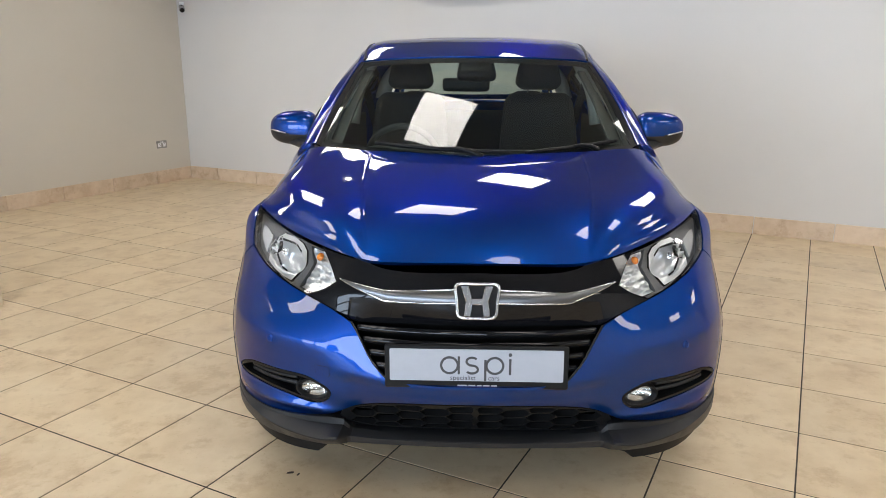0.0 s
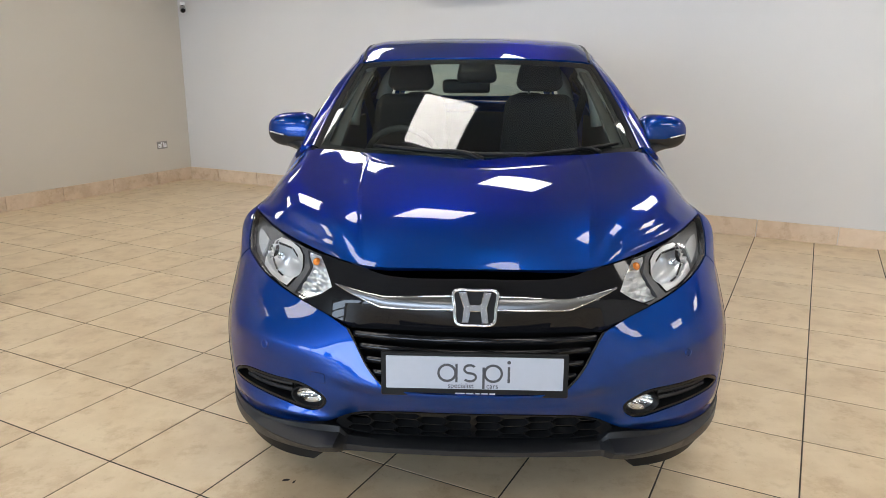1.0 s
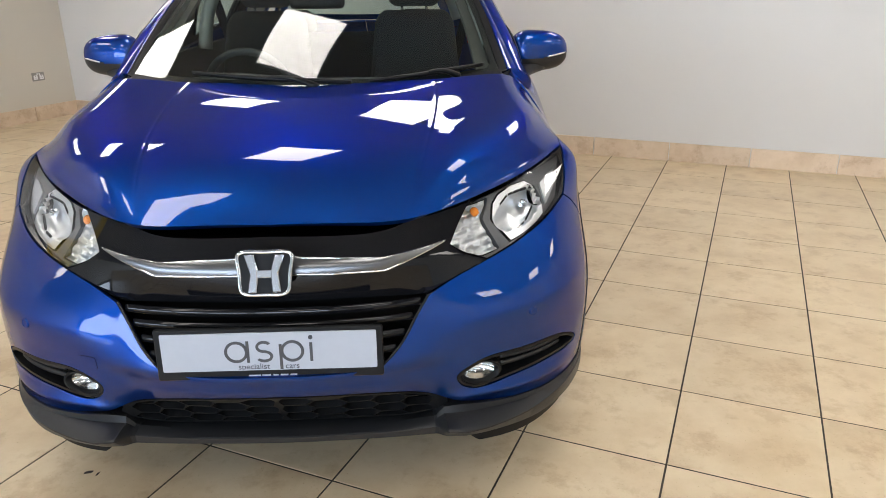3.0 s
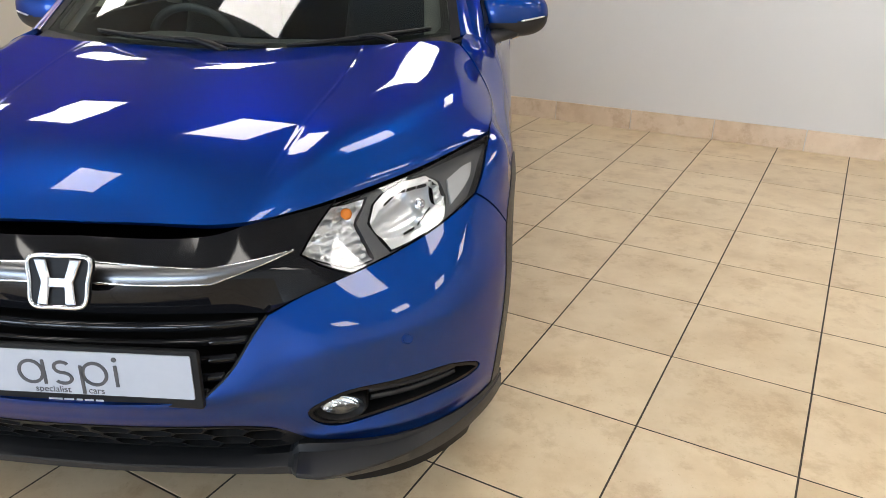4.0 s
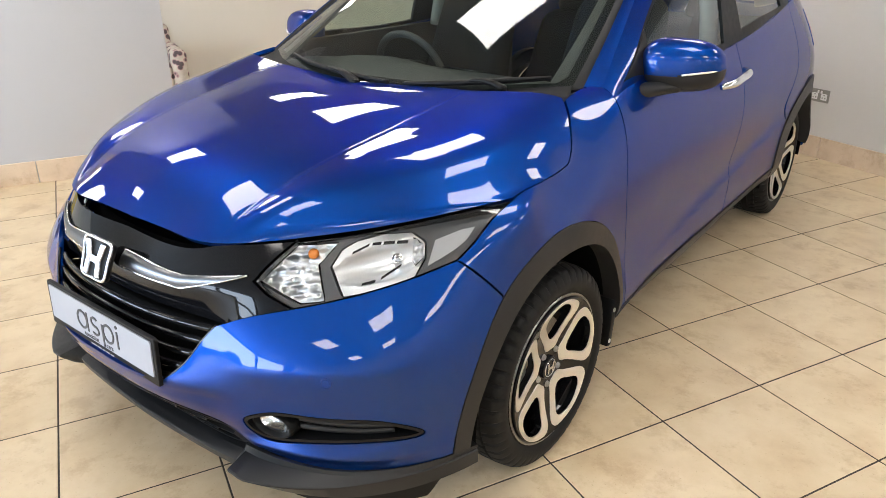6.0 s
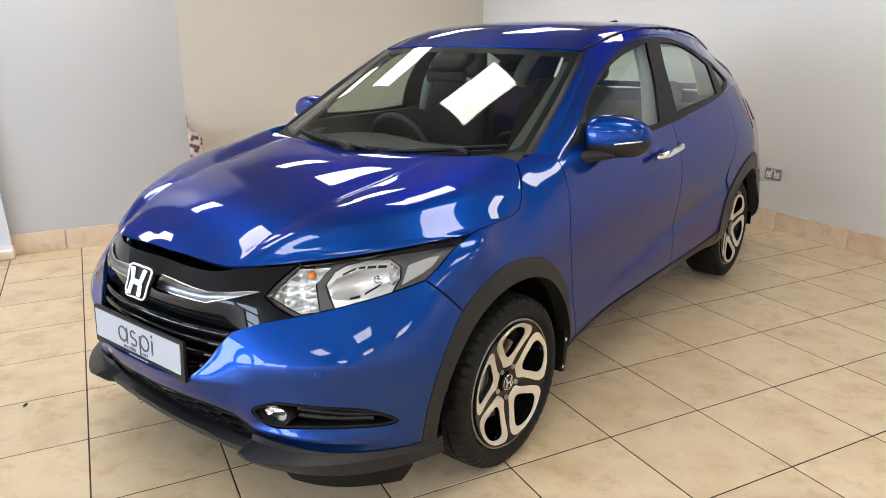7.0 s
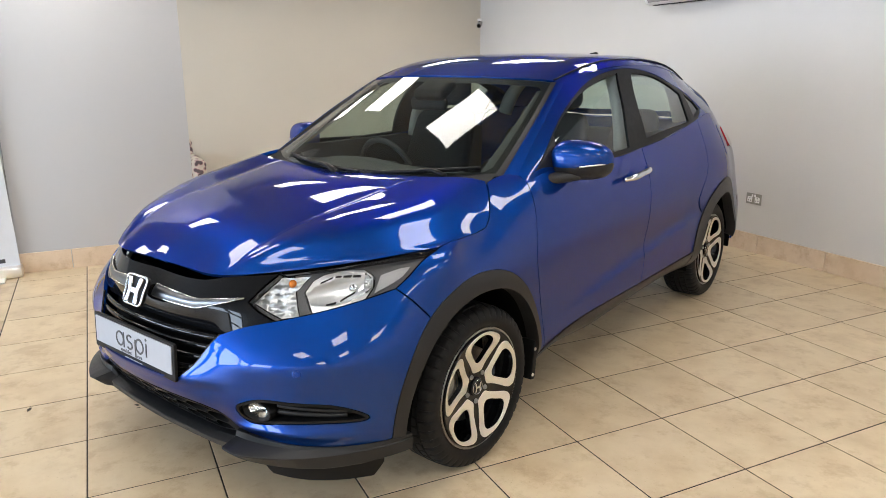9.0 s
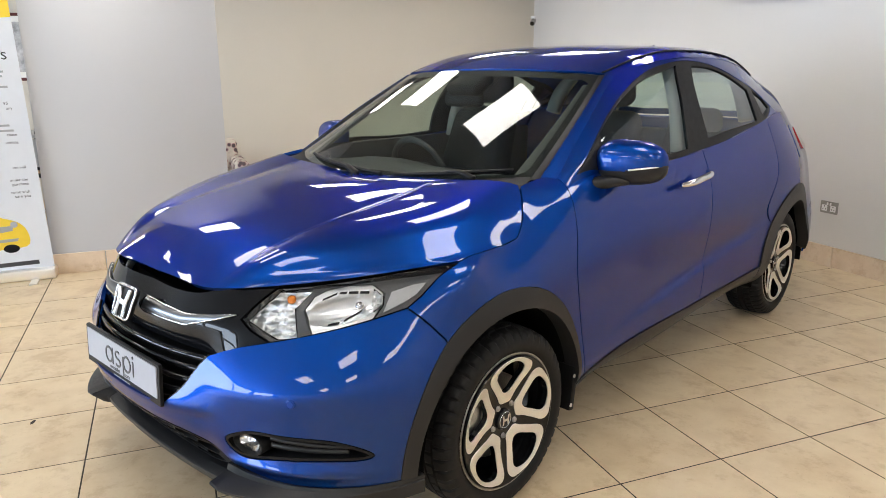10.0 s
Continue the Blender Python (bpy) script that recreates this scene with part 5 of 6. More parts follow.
# ---- door mirrors ----
def mirror(side):
    def shell(name, mat, keep, grow=0.0):
        bm = bmesh.new()
        rows, cols = 44, 96
        grid = []
        for i in range(rows + 1):
            k = i / rows
            x = .750 + .247 * k
            w = max(1e-3, (1 - abs(2 * k - 0.86) ** 3.2 / (1.14 if k > .43 else .86) ** 3.2)) ** 0.42
            h, d = (.086 - .010 * k) * w, (.098 - .022 * k) * w
            cz, cy = 1.096 + .006 * k - .010 * k * k, .655 + .05 * k
            ring = []
            for j in range(cols):
                a = 2 * math.pi * j / cols
                ca, sa = math.cos(a), math.sin(a)
                yy = cy + d * (abs(ca) ** 0.75) * (1 if ca > 0 else -1) * (0.42 if ca > 0 else 1.0)
                zz = cz + h * (abs(sa) ** 0.85) * (1 if sa > 0 else -1)
                ring.append((x, yy, zz))
            grid.append(ring)
        vs = [[bm.verts.new((side * (x), y, z)) for x, y, z in r] for r in grid]
        for i in range(rows):
            for j in range(cols):
                q = [vs[i][j], vs[i][(j + 1) % cols], vs[i + 1][(j + 1) % cols], vs[i + 1][j]]
                mid = sum((v.co for v in q), Vector()) / 4
                if keep(mid):
                    bm.faces.new(q)
        for r in (vs[0], vs[-1]):
            mid = sum((v.co for v in r), Vector()) / cols
            if keep(mid):
                bm.faces.new(r)
        for v in [v for v in bm.verts if not v.link_faces]:
            bm.verts.remove(v)
        return bm_mesh(name, bm, mat)
    cut = 1.070
    top = part("door_mirror", shell("door_mirror", M["paint"], lambda c: c.z > cut + .16 * max(0, abs(c.x) - .86)), car, "blue door mirror with a black underside")
    part("mirror_base", shell("mirror_base", M["clad"], lambda c: c.z <= cut + .16 * max(0, abs(c.x) - .86)), top, "charcoal lower shell")
    arm = [(side * .752, .50, 1.012), (side * .785, .545, 1.022), (side * .83, .60, 1.030), (side * .88, .64, 1.034)]
    part("mirror_arm", tube("mirror_arm", arm, [.036, .034, .030, .022], M["clad"], 14, 0.75), top, "charcoal mirror arm")
    strip = [(side * .900, .592, 1.078), (side * .950, .624, 1.085), (side * .984, .668, 1.090), (side * .990, .70, 1.092)]
    part("indicator_strip", tube("indicator_strip", strip, .004, M["mirror"], 8, 0.8), top, "clear indicator strip")
    part("mirror_glass", flat_plate("mirror_glass", rounded(.17, .12, .03), M["mirror"], .003, step=.05), top, "mirror glass", pose(side * .875, .712, 1.088, 90, 0, 0))


mirror(1)
mirror(-1)

# black triangle at the foot of the windscreen pillar, and the seal along the belt
for side in (1, -1):
    part("mirror_triangle", panel("mirror_triangle", SIDE, chain(on(SIDE, [(.765, .462, 1.062), (.738, .662, 1.204)], smooth=False), on(SIDE, [(.738, .662, 1.204), (.772, .60, 1.064)], smooth=False), on(SIDE, [(.772, .60, 1.064), (.765, .462, 1.062)], smooth=False)), M["black"], side=side, off=.0015, gap=0.0, step=.03, depth=.008), car, "black triangle at the mirror's foot")

# ---- door handles ----
for door, side in zip(doors, (1, -1)):
    h = [(side * .872, 1.085, .962), (side * .898, 1.12, .969), (side * .906, 1.21, .980), (side * .902, 1.30, .991), (side * .874, 1.335, .994)]
    part("handle", tube("handle", h, [.010, .015, .015, .015, .010], M["chrome"], 12, 1.0), door, "chrome door handle")
    pz = BODY.find([(.86, 1.17, .975)], (.3, 1, 1))[0]
    cup = np.array([(pz[0] + a, pz[1] + b) for a, b in ellipse(0, 0, .070, .036, 0, 350, 36)])
    part("handle_cup", panel("handle_cup", BODY, cup, M["paint"], side=side, off=.001, gap=0.0, step=.012, depth=0.0, crown=lambda p: .0015 + 0 * p[:, 0]), door, "blue cup behind the handle")


# ---- wheels ----
def tyre_mesh():
    """A tyre with ribs and cross grooves; its axle lies along x."""
    half = [(0.0, .312), (.012, .312), (.013, .305), (.020, .305), (.021, .3118), (.048, .3108), (.049, .304), (.056, .304), (.057, .3102), (.082, .306), (.092, .301), (.100, .290), (.106, .272), (.1065, .260), (.1035, .248), (.101, .2445), (.099, .240), (.094, .2345), (.090, .2295), (.080, .2275)]
    prof = [(-a, r) for a, r in half[:0:-1]] + half
    steps, verts, faces, n = 288, [], [], len(prof)
    for k in range(steps):
        a = 2 * math.pi * k / steps
        groove = k % 6 in (0,)
        for al, r in prof:
            shoulder = .057 < abs(al) < .101 and r > .285
            centre = .021 < abs(al) < .049
            skew = (k + (2 if al > 0 else 0)) % 6 == 0
            rr = r - (.009 if (shoulder and groove) or (centre and skew) else 0)
            verts.append((al, rr * math.cos(a), rr * math.sin(a)))
    for k in range(steps):
        for j in range(n - 1):
            p, q = k * n + j, ((k + 1) % steps) * n + j
            faces.append((p, p + 1, q + 1, q))
    me = mesh_of("tyre", verts, faces, M["rubber"])
    bm = bmesh.new()
    bm.from_mesh(me)
    return bm_mesh("tyre", bm, M["rubber"], angle=28)


def polar(r, t, k):
    """A place on the wheel's face: r outwards and t across, for spoke k."""
    a, r, t = radians(72 * k + 90), r * 1.04, t * 1.04
    return (r * math.cos(a) - t * math.sin(a), r * math.sin(a) + t * math.cos(a))


HALF_HOLE = [(.094, -.012), (.106, -.026), (.124, -.040), (.143, -.056), (.158, -.065), (.172, -.063), (.186, -.047), (.196, -.024)]
HALF_EDGE = [(.058, -.024), (.076, -.036), (.098, -.053), (.120, -.072), (.142, -.092), (.160, -.100), (.176, -.096), (.191, -.076), (.205, -.042)]
HOLE = [(.090, 0), *HALF_HOLE, (.199, 0), *[(r, -t) for r, t in HALF_HOLE[::-1]]]
EDGE = [(.055, 0), *HALF_EDGE, (.211, 0), *[(r, -t) for r, t in HALF_EDGE[::-1]]]


def dish(v):
    """The face stands at the outside, slightly hollow towards the hub: local x outwards."""
    r = np.hypot(v[:, 0], v[:, 1])
    return np.c_[v[:, 2] + .053 + .027 * (r / .2) ** 2, v[:, 0], v[:, 1]]


def make_wheel(name):
    holes = [smooth_line([polar(r, t, k) for r, t in HOLE], .008, True) for k in range(5)]
    disc = ellipse(0, 0, .222, .222, 0, 357, 120)
    w = new(name, flat_plate("wheel", disc, M["gloss_black"], .020, holes, step=.02, to=dish, bevel=.002))
    w.parent = car
    tagged(w, "black and silver alloy wheel with five forked spokes")
    for k in range(5):
        edge = smooth_line([polar(r, t, k) for r, t in EDGE], .008, True)
        part("spoke_face", flat_plate("spoke_face", edge, M["alloy"], .004, [inset(holes[k], 0)], step=.02, to=lambda v: dish(v + (0, 0, .019)), bevel=.0012), w, "bright machined spoke face")
    part("rim", lathe("rim", [(.098, .2335), (.098, .2285), (.090, .2215), (.078, .218), (.040, .204), (-.020, .194), (-.090, .212), (-.100, .2335)], M["gloss_black"], 96), w, "black rim barrel")
    part("rim_edge", lathe("rim_edge", [(.0965, .2335), (.0992, .2315), (.0985, .2265), (.093, .2210), (.0905, .2208)], M["disc"], 96), w, "bright machined rim edge")
    part("hub_cap", lathe("hub_cap", [(.070, .036), (.080, .0355), (.083, .033), (.0845, .0)], M["gloss_black"], 40), w, "black centre cap")
    for sgn in (1, -1):
        part("cap_mark", flat_plate("cap_mark", [(sgn * .019, .017), (sgn * .010, .017), (sgn * .007, 0), (sgn * .009, -.017), (sgn * .017, -.017), (sgn * .014, 0)], M["chrome"], .002, step=.02, to=lambda v: np.c_[v[:, 2] + .084, v[:, 0], v[:, 1]]), w, "chrome mark")
    part("cap_mark", flat_plate("cap_mark", [(-.008, .004), (.008, .004), (.008, -.004), (-.008, -.004)], M["chrome"], .002, step=.02, to=lambda v: np.c_[v[:, 2] + .084, v[:, 0], v[:, 1]]), w, "chrome mark")
    part("cap_ring", lathe("cap_ring", [(.0825, .029), (.0845, .0275), (.0835, .026)], M["chrome"], 40), w)
    for k in range(5):
        y, z = polar(.0555, 0, k + .5)
        part("wheel_bolt", lathe("wheel_bolt", [(.062, .010), (.079, .0095), (.0825, .007), (.083, 0)], M["disc"], 12), w, "grey steel wheel bolt", pose(0, y, z))
    part("tyre", tyre_mesh(), w, "black road tyre with deep tread")
    part("brake_disc", lathe("brake_disc", [(.010, .07), (.032, .07), (.032, .145), (.012, .145)], M["disc"], 48), w, "steel brake disc")
    part("brake_caliper", box("brake_caliper", (.07, .06, .12), M["disc"], (.025, -.12, .02), .012), w, "grey brake caliper")
    return w


wheel = make_wheel("wheel")
wheel.matrix_basis = pose(.751, 0, .3115, -3, 0, -1)
for m in (pose(.700, 2.605, .3115, 36, 0, 0), pose(-.751, 0, .3115, 20, 0, 180), pose(-.700, 2.605, .3115, 50, 0, 180)):
    copy_thing(wheel, m)

# wheel houses, mud flaps, underside
def wheel_house(side, cy, r):
    bm = bmesh.new()
    ang = [radians(a) for a in range(-8, 189, 7)]
    outer = [[(side * x, cy + r * math.cos(a), .31 + r * math.sin(a)) for a in ang] for x in (.85 if cy < 1 else .80, .55)]
    vs = [[bm.verts.new(p) for p in ring] for ring in outer]
    for i in range(len(ang) - 1):
        bm.faces.new((vs[0][i], vs[0][i + 1], vs[1][i + 1], vs[1][i]))
    bm.faces.new(vs[1])
    return bm_mesh("wheel_house", bm, M["shadow"])


for cy, r in ((-.005, .392), (2.605, .40)):
    pair("wheel_house", lambda side: wheel_house(side, cy, r), "black wheel house liner")
for side in (1, -1):
    flap = part("mud_flap", box("mud_flap", (.070, .030, .17), M["black"], (0, 0, 0), .008), car, "black mud flap behind the wheel", pose(side * .820, .372, .300, -8, 0, 0))
    for dz in (-.06, .05):
        part("clip", lathe("clip", [(0, .0), (.004, .0), (.003, .006), (0, .008)][::-1], M["alloy"], 12), flap, "pale clip", pose(side * .036, -.012, dz, 0, 0, 0 if side > 0 else 180))
part("underside", box("underside", (1.30, 3.55, .10), M["shadow"], (0, 1.20, .33), .03), car, "black underside")
part("underside_nose", box("underside_nose", (.90, .36, .06), M["shadow"], (0, -.55, .27), .02), car)
part("engine_bay", box("engine_bay", (1.05, .70, .38), M["shadow"], (0, -.22, .56), .05), car)

# ---- tail: rear window, lamps, roof fin ----
rt = np.linspace(ROOF.length, 0, 6)
roof_end = ROOF.at(np.c_[rt[::-1], np.full(6, ROOF.height)])
tail_end = np.array([(0, 3.22, 1.11), (.18, 3.215, 1.11), (.34, 3.20, 1.11), (.45, 3.16, 1.112), (.555, 3.07, 1.13), (.635, 2.95, 1.15)])
TAIL = Surf([roof_end, (roof_end + tail_end) / 2 + (0, .05, .02), tail_end], dense=(60, 40))
rear_win = chain(straight((0, .05), (TAIL.length - .16, .06), .03), straight((TAIL.length - .16, .06), (TAIL.length - .11, TAIL.height - .05), .03), straight((TAIL.length - .11, TAIL.height - .05), (0, TAIL.height - .04), .03))
tail_out = chain(straight((0, 0), (TAIL.length, 0), .03), straight((TAIL.length, 0), (TAIL.length, TAIL.height), .03), straight((TAIL.length, TAIL.height), (0, TAIL.height), .03), straight((0, TAIL.height), rear_win[-1], .03), rear_win[::-1], straight(rear_win[0], (0, 0), .03))
part("tailgate", panel("tailgate", TAIL, tail_out, M["paint"], side=0, gap=0.0, step=.06, depth=0.0), car, "metallic blue tailgate")
part("rear_window", panel("rear_window", TAIL, chain(rear_win, straight((0, TAIL.height - .04), (0, .05), .03)), M["window"], side=0, off=-.004, gap=0.0, step=.06, depth=0.0), car, "tinted rear window")


def tail_lamp(side):
    line = smooth_line(BODY.find([(.77, 2.90, 1.10), (.72, 3.02, 1.10), (.64, 3.18, 1.07), (.66, 3.22, .98), (.75, 3.10, .96), (.81, 2.95, 1.0)]), .012, True)
    return panel("tail_lamp", BODY, line, M["red"], side=side, off=.006, gap=0.0, step=.025, depth=.02)


pair("tail_lamp", tail_lamp, "red tail lamp")
bm = bmesh.new()
pts = [(-.026, 2.28, 1.514), (.026, 2.28, 1.514), (.028, 2.46, 1.496), (-.028, 2.46, 1.496), (-.006, 2.36, 1.556), (.006, 2.36, 1.556), (.008, 2.455, 1.566), (-.008, 2.455, 1.566)]
vs = [bm.verts.new(p) for p in pts]
for f in ((0, 1, 5, 4), (1, 2, 6, 5), (2, 3, 7, 6), (3, 0, 4, 7), (4, 5, 6, 7), (0, 3, 2, 1)):
    bm.faces.new([vs[i] for i in f])
bmesh.ops.bevel(bm, geom=bm.edges[:], offset=.005, segments=2, affect="EDGES")
part("roof_fin", bm_mesh("roof_fin", bm, M["dark"]), car, "dark roof aerial fin")
flap_c = BODY.find([(.80, 2.72, 1.03)])[0]
fl = np.array([(flap_c[0] + a, flap_c[1] + b) for a, b in rounded(.15, .14, .03)])
part("fuel_flap", panel("fuel_flap", BODY, fl, M["paint"], side=1, off=.002, gap=0.0, step=.04, depth=.004), car, "blue fuel flap")

# ---- cabin ----
def seat_shape(name, w, h, d, mat, lean, taper=.45):
    bm = box_bm((w, d, h), (0, 0, h / 2), min(.062, d * .46), 4)
    for v in bm.verts:
        k = v.co.z / h
        v.co.x *= 1 - taper * max(0, k - .45) - .05 * (2 * k - 1) ** 4
        v.co.y += math.tan(radians(lean)) * v.co.z
    return bm_mesh(name, bm, mat)


for x in (-.36, .36):
    seat = part("front_seat", seat_shape("front_seat", .50, .62, .13, M["cloth"], 20), car, "black cloth front seat", pose(x, 1.10, .62))
    part("headrest", seat_shape("headrest", .26, .17, .10, M["cloth"], 15), seat, "black headrest", pose(0, .245, .635))
    part("cushion", box("cushion", (.50, .52, .16), M["cloth"], (0, -.24, -.02), .05, 3), seat, "black seat cushion")
    for dx in (-.06, .06):
        part("headrest_post", tube("headrest_post", [(dx, .22, .60), (dx, .235, .635), (dx, .25, .66)], .006, M["chrome"]), seat)
bench = part("rear_bench", seat_shape("rear_bench", 1.24, .48, .14, M["cloth"], 22, .1), car, "black cloth rear bench", pose(0, 2.12, .60))
part("bench_cushion", box("bench_cushion", (1.24, .50, .16), M["cloth"], (0, -.24, -.02), .05, 3), bench)
for x in (-.38, .38):
    part("headrest", seat_shape("headrest", .26, .14, .09, M["cloth"], 15), bench, "black headrest", pose(x, .20, .47))

bm = bmesh.new()
prof = [(.14, 1.000), (.30, 1.012), (.52, 1.020), (.66, 1.005), (.72, .960), (.73, .86), (.66, .74), (.62, .62)]
cols = []
for x in np.linspace(-.68, .68, 25):
    hood = .035 * math.exp(-((x + .36) / .16) ** 2)
    ends = 1 - .10 * abs(x / .68) ** 4
    cols.append([bm.verts.new((x, .14 + (y - .14) * ends + .20 * (abs(x) / .68) ** 2 * (y < .5) * (1 - (y - .14) / .36), z + hood * math.exp(-((y - .58) / .12) ** 2) - .008)) for y, z in prof])
for a, b in zip(cols, cols[1:]):
    for j in range(len(prof) - 1):
        bm.faces.new((a[j], b[j], b[j + 1], a[j + 1]))
part("dashboard", bm_mesh("dashboard", bm, M["dash"]), car, "charcoal dashboard")
wheel_at = look((-.36, .80, .93), (-.36, 1.8, 1.26))
steer = part("steering_wheel", ring_mesh("steering_wheel", [(.178 * math.cos(a), .178 * math.sin(a)) for a in np.radians(range(0, 360, 30))], .016, M["dash"], 10), car, "black steering wheel", wheel_at)
part("wheel_hub", box("wheel_hub", (.15, .13, .05), M["dash"], (0, -.01, -.01), .025, 3), steer)
for dx in (-1, 1):
    part("wheel_spoke", box("wheel_spoke", (.12, .045, .018), M["dash"], (dx * .115, .005, -.005), .008), steer)
part("centre_display", box("centre_display", (.24, .02, .13), M["gloss_black"], (0, .71, .93), .01), car, "glossy black centre display")
# lining of the cabin: headlining, pillars, door cards, parcel shelf
part("headlining", panel("headlining", ROOF, whole(ROOF), M["trim"], side=0, off=-.035, gap=.01, step=.15, depth=0.0), car, "pale grey headlining")
pair("pillar_trim", lambda side: panel("pillar_trim", PILLAR, whole(PILLAR), M["trim"], side=side, off=-.028, gap=0.0, step=.06, depth=.03), "grey windscreen pillar trim")
SL, SH = SCREEN.length, SCREEN.height
trim_line = chain(straight((SL - .078, .02), (SL - .016, .02), .02), straight((SL - .016, .02), (SL - .016, SH - .04), .02), straight((SL - .016, SH - .04), (SL - .060, SH - .04), .02), straight((SL - .060, SH - .04), (SL - .078, .02), .02))
pair("pillar_trim", lambda side: panel("pillar_trim", SCREEN, trim_line, M["pillar_cloth"], side=side, off=-.030, gap=0.0, step=.05, depth=.012), "grey inner trim of the windscreen pillar")
pair("pillar_trim", lambda side: tube("pillar_trim", [(side * .70, 1.40, 1.06), (side * .665, 1.42, 1.25), (side * .575, 1.50, 1.43)], [.035, .032, .032], M["trim"], 10, 1.0), "grey centre pillar trim")
pair("pillar_trim", lambda side: tube("pillar_trim", [(side * .645, 2.34, 1.15), (side * .60, 2.36, 1.28), (side * .53, 2.40, 1.38)], [.05, .05, .04], M["trim"], 10, 1.0), "grey rear pillar trim")
pair("door_card", lambda side: box("door_card", (.03, 1.75, .50), M["dash"], (side * .755, 1.32, .82), .01), "charcoal door card")
part("cabin_floor", box("cabin_floor", (1.46, 2.6, .04), M["shadow"], (0, 1.6, .42), .01), car)
part("parcel_shelf", box("parcel_shelf", (1.22, .60, .02), M["cloth"], (0, 2.72, 1.02), .005), car, "black parcel shelf")
# interior mirror and the sensor housing behind the screen
part("rear_view_mirror", box("rear_view_mirror", (.23, .03, .066), M["dark"], (-.045, .775, 1.298), .020, 3), car, "black rear-view mirror")
housing = box_bm((.19, .15, .06), (0, 0, 0), .028, 4)
for v in housing.verts:
    v.co.x *= 1 - 1.6 * max(0, v.co.y)
part("camera_housing", bm_mesh("camera_housing", housing, M["dark"]), car, "black camera housing behind the windscreen", pose(.005, .765, 1.366, 27, 0, 0))
part("seat_belt", box("seat_belt", (.045, .004, .50), M["cloth"], (0, 0, 0), .001), car, "dark seat belt", pose(.60, 1.50, 1.10, 0, 14, 0))
part("seat_belt", box("seat_belt", (.045, .004, .50), M["cloth"], (0, 0, 0), .001), car, "dark seat belt", pose(-.60, 1.50, 1.10, 0, -14, 0))


# ---- things in the room ----
def socket_plate(at):
    s = thing("wall_socket", "brushed steel double wall socket on the painted wall", "wall socket", "sockets on the walls")
    part("plate", flat_plate("plate", rounded(.147, .088, .006), M["socket"], .006, step=.05, bevel=.0015), s)
    for dx in (-.036, .036):
        part("outlet", flat_plate("outlet", rounded(.046, .044, .006), M["frame"], .0015, step=.05), s, at=pose(dx, -.006, .006))
        part("switch", flat_plate("switch", rounded(.012, .020, .002), M["frame"], .004, step=.05), s, at=pose(dx * .35, .026, .006))
        for x, y in ((0, .012), (-.011, -.008), (.011, -.008)):
            part("pin_hole", flat_plate("pin_hole", bar_flat(.006, .008), M["shadow"], .0008, step=.05), s, at=pose(dx + x, -.006 + y, .0075))
    s.matrix_world = at
    return s


socket_plate(ROOM @ pose(-1.09, NORTH, .432, 90, 0, 0))
socket_plate(ROOM @ pose(WEST, 3.48, .455, 90, 0, 90))

# small camera in the corner
cam_box = thing("security_camera", "small dark security camera fixed in the corner of the walls", "camera")
part("bracket", box("bracket", (.05, .05, .03), M["frame"], (0, 0, .055), .005), cam_box)
part("body", lathe("body", [(-.055, .0), (-.055, .030), (.03, .034), (.050, .030), (.052, 0)], M["socket"], 24), cam_box, "grey camera body", pose(0, 0, 0, 0, 25, 0))
part("lens", lathe("lens", [(.052, .026), (.058, .022), (.056, 0)], M["gloss_black"], 20), cam_box, at=pose(0, 0, 0, 0, 25, 0))
part("stalk", tube("stalk", [(0, 0, .02), (0, 0, .05)], .010, M["dark"]), cam_box)
cam_box.matrix_world = ROOM @ pose(-5.485, 3.77, 2.0, 0, 0, -40)

# air conditioner high on the wall
ac = thing("air_conditioner", "white air conditioner mounted high on the wall", "air conditioner")
bm = bmesh.new()
sec = [(0, 0), (0, .27), (-.17, .27), (-.205, .24), (-.21, .09), (-.18, .02), (-.13, 0)]
ends = [[bm.verts.new((x, y, z)) for y, z in sec] for x in (-.44, .44)]
for i in range(len(sec)):
    j = (i + 1) % len(sec)
    bm.faces.new((ends[0][i], ends[0][j], ends[1][j], ends[1][i]))
bm.faces.new(ends[0])
bm.faces.new(ends[1])
bmesh.ops.bevel(bm, geom=bm.edges[:], offset=.006, segments=2, affect="EDGES")
part("casing", bm_mesh("casing", bm, M["frame"]), ac, "white casing")
part("air_flap", box("air_flap", (.78, .012, .06), M["grey"], (0, -.198, .045), .003, turn=pose(0, 0, 0, 30, 0, 0)), ac, "grey air flap")
part("slot", box("slot", (.80, .05, .006), M["dark"], (0, -.10, -.001), .001), ac)
ac.matrix_world = ROOM @ pose(-1.89, NORTH, 2.00)


# roll-up banner beside the pillar
def words(text, size, mat, parent, at, align="RIGHT"):
    curve = bpy.data.curves.new("words", "FONT")
    curve.body, curve.size, curve.align_x, curve.extrude = text, size, align, .0004
    ob = new("words", curve)
    me = bpy.data.meshes.new_from_object(ob.evaluated_get(bpy.context.evaluated_depsgraph_get()))
    bpy.data.objects.remove(ob)
    me.materials.clear()
    me.materials.append(mat)
    return part("words", me, parent, at=at)


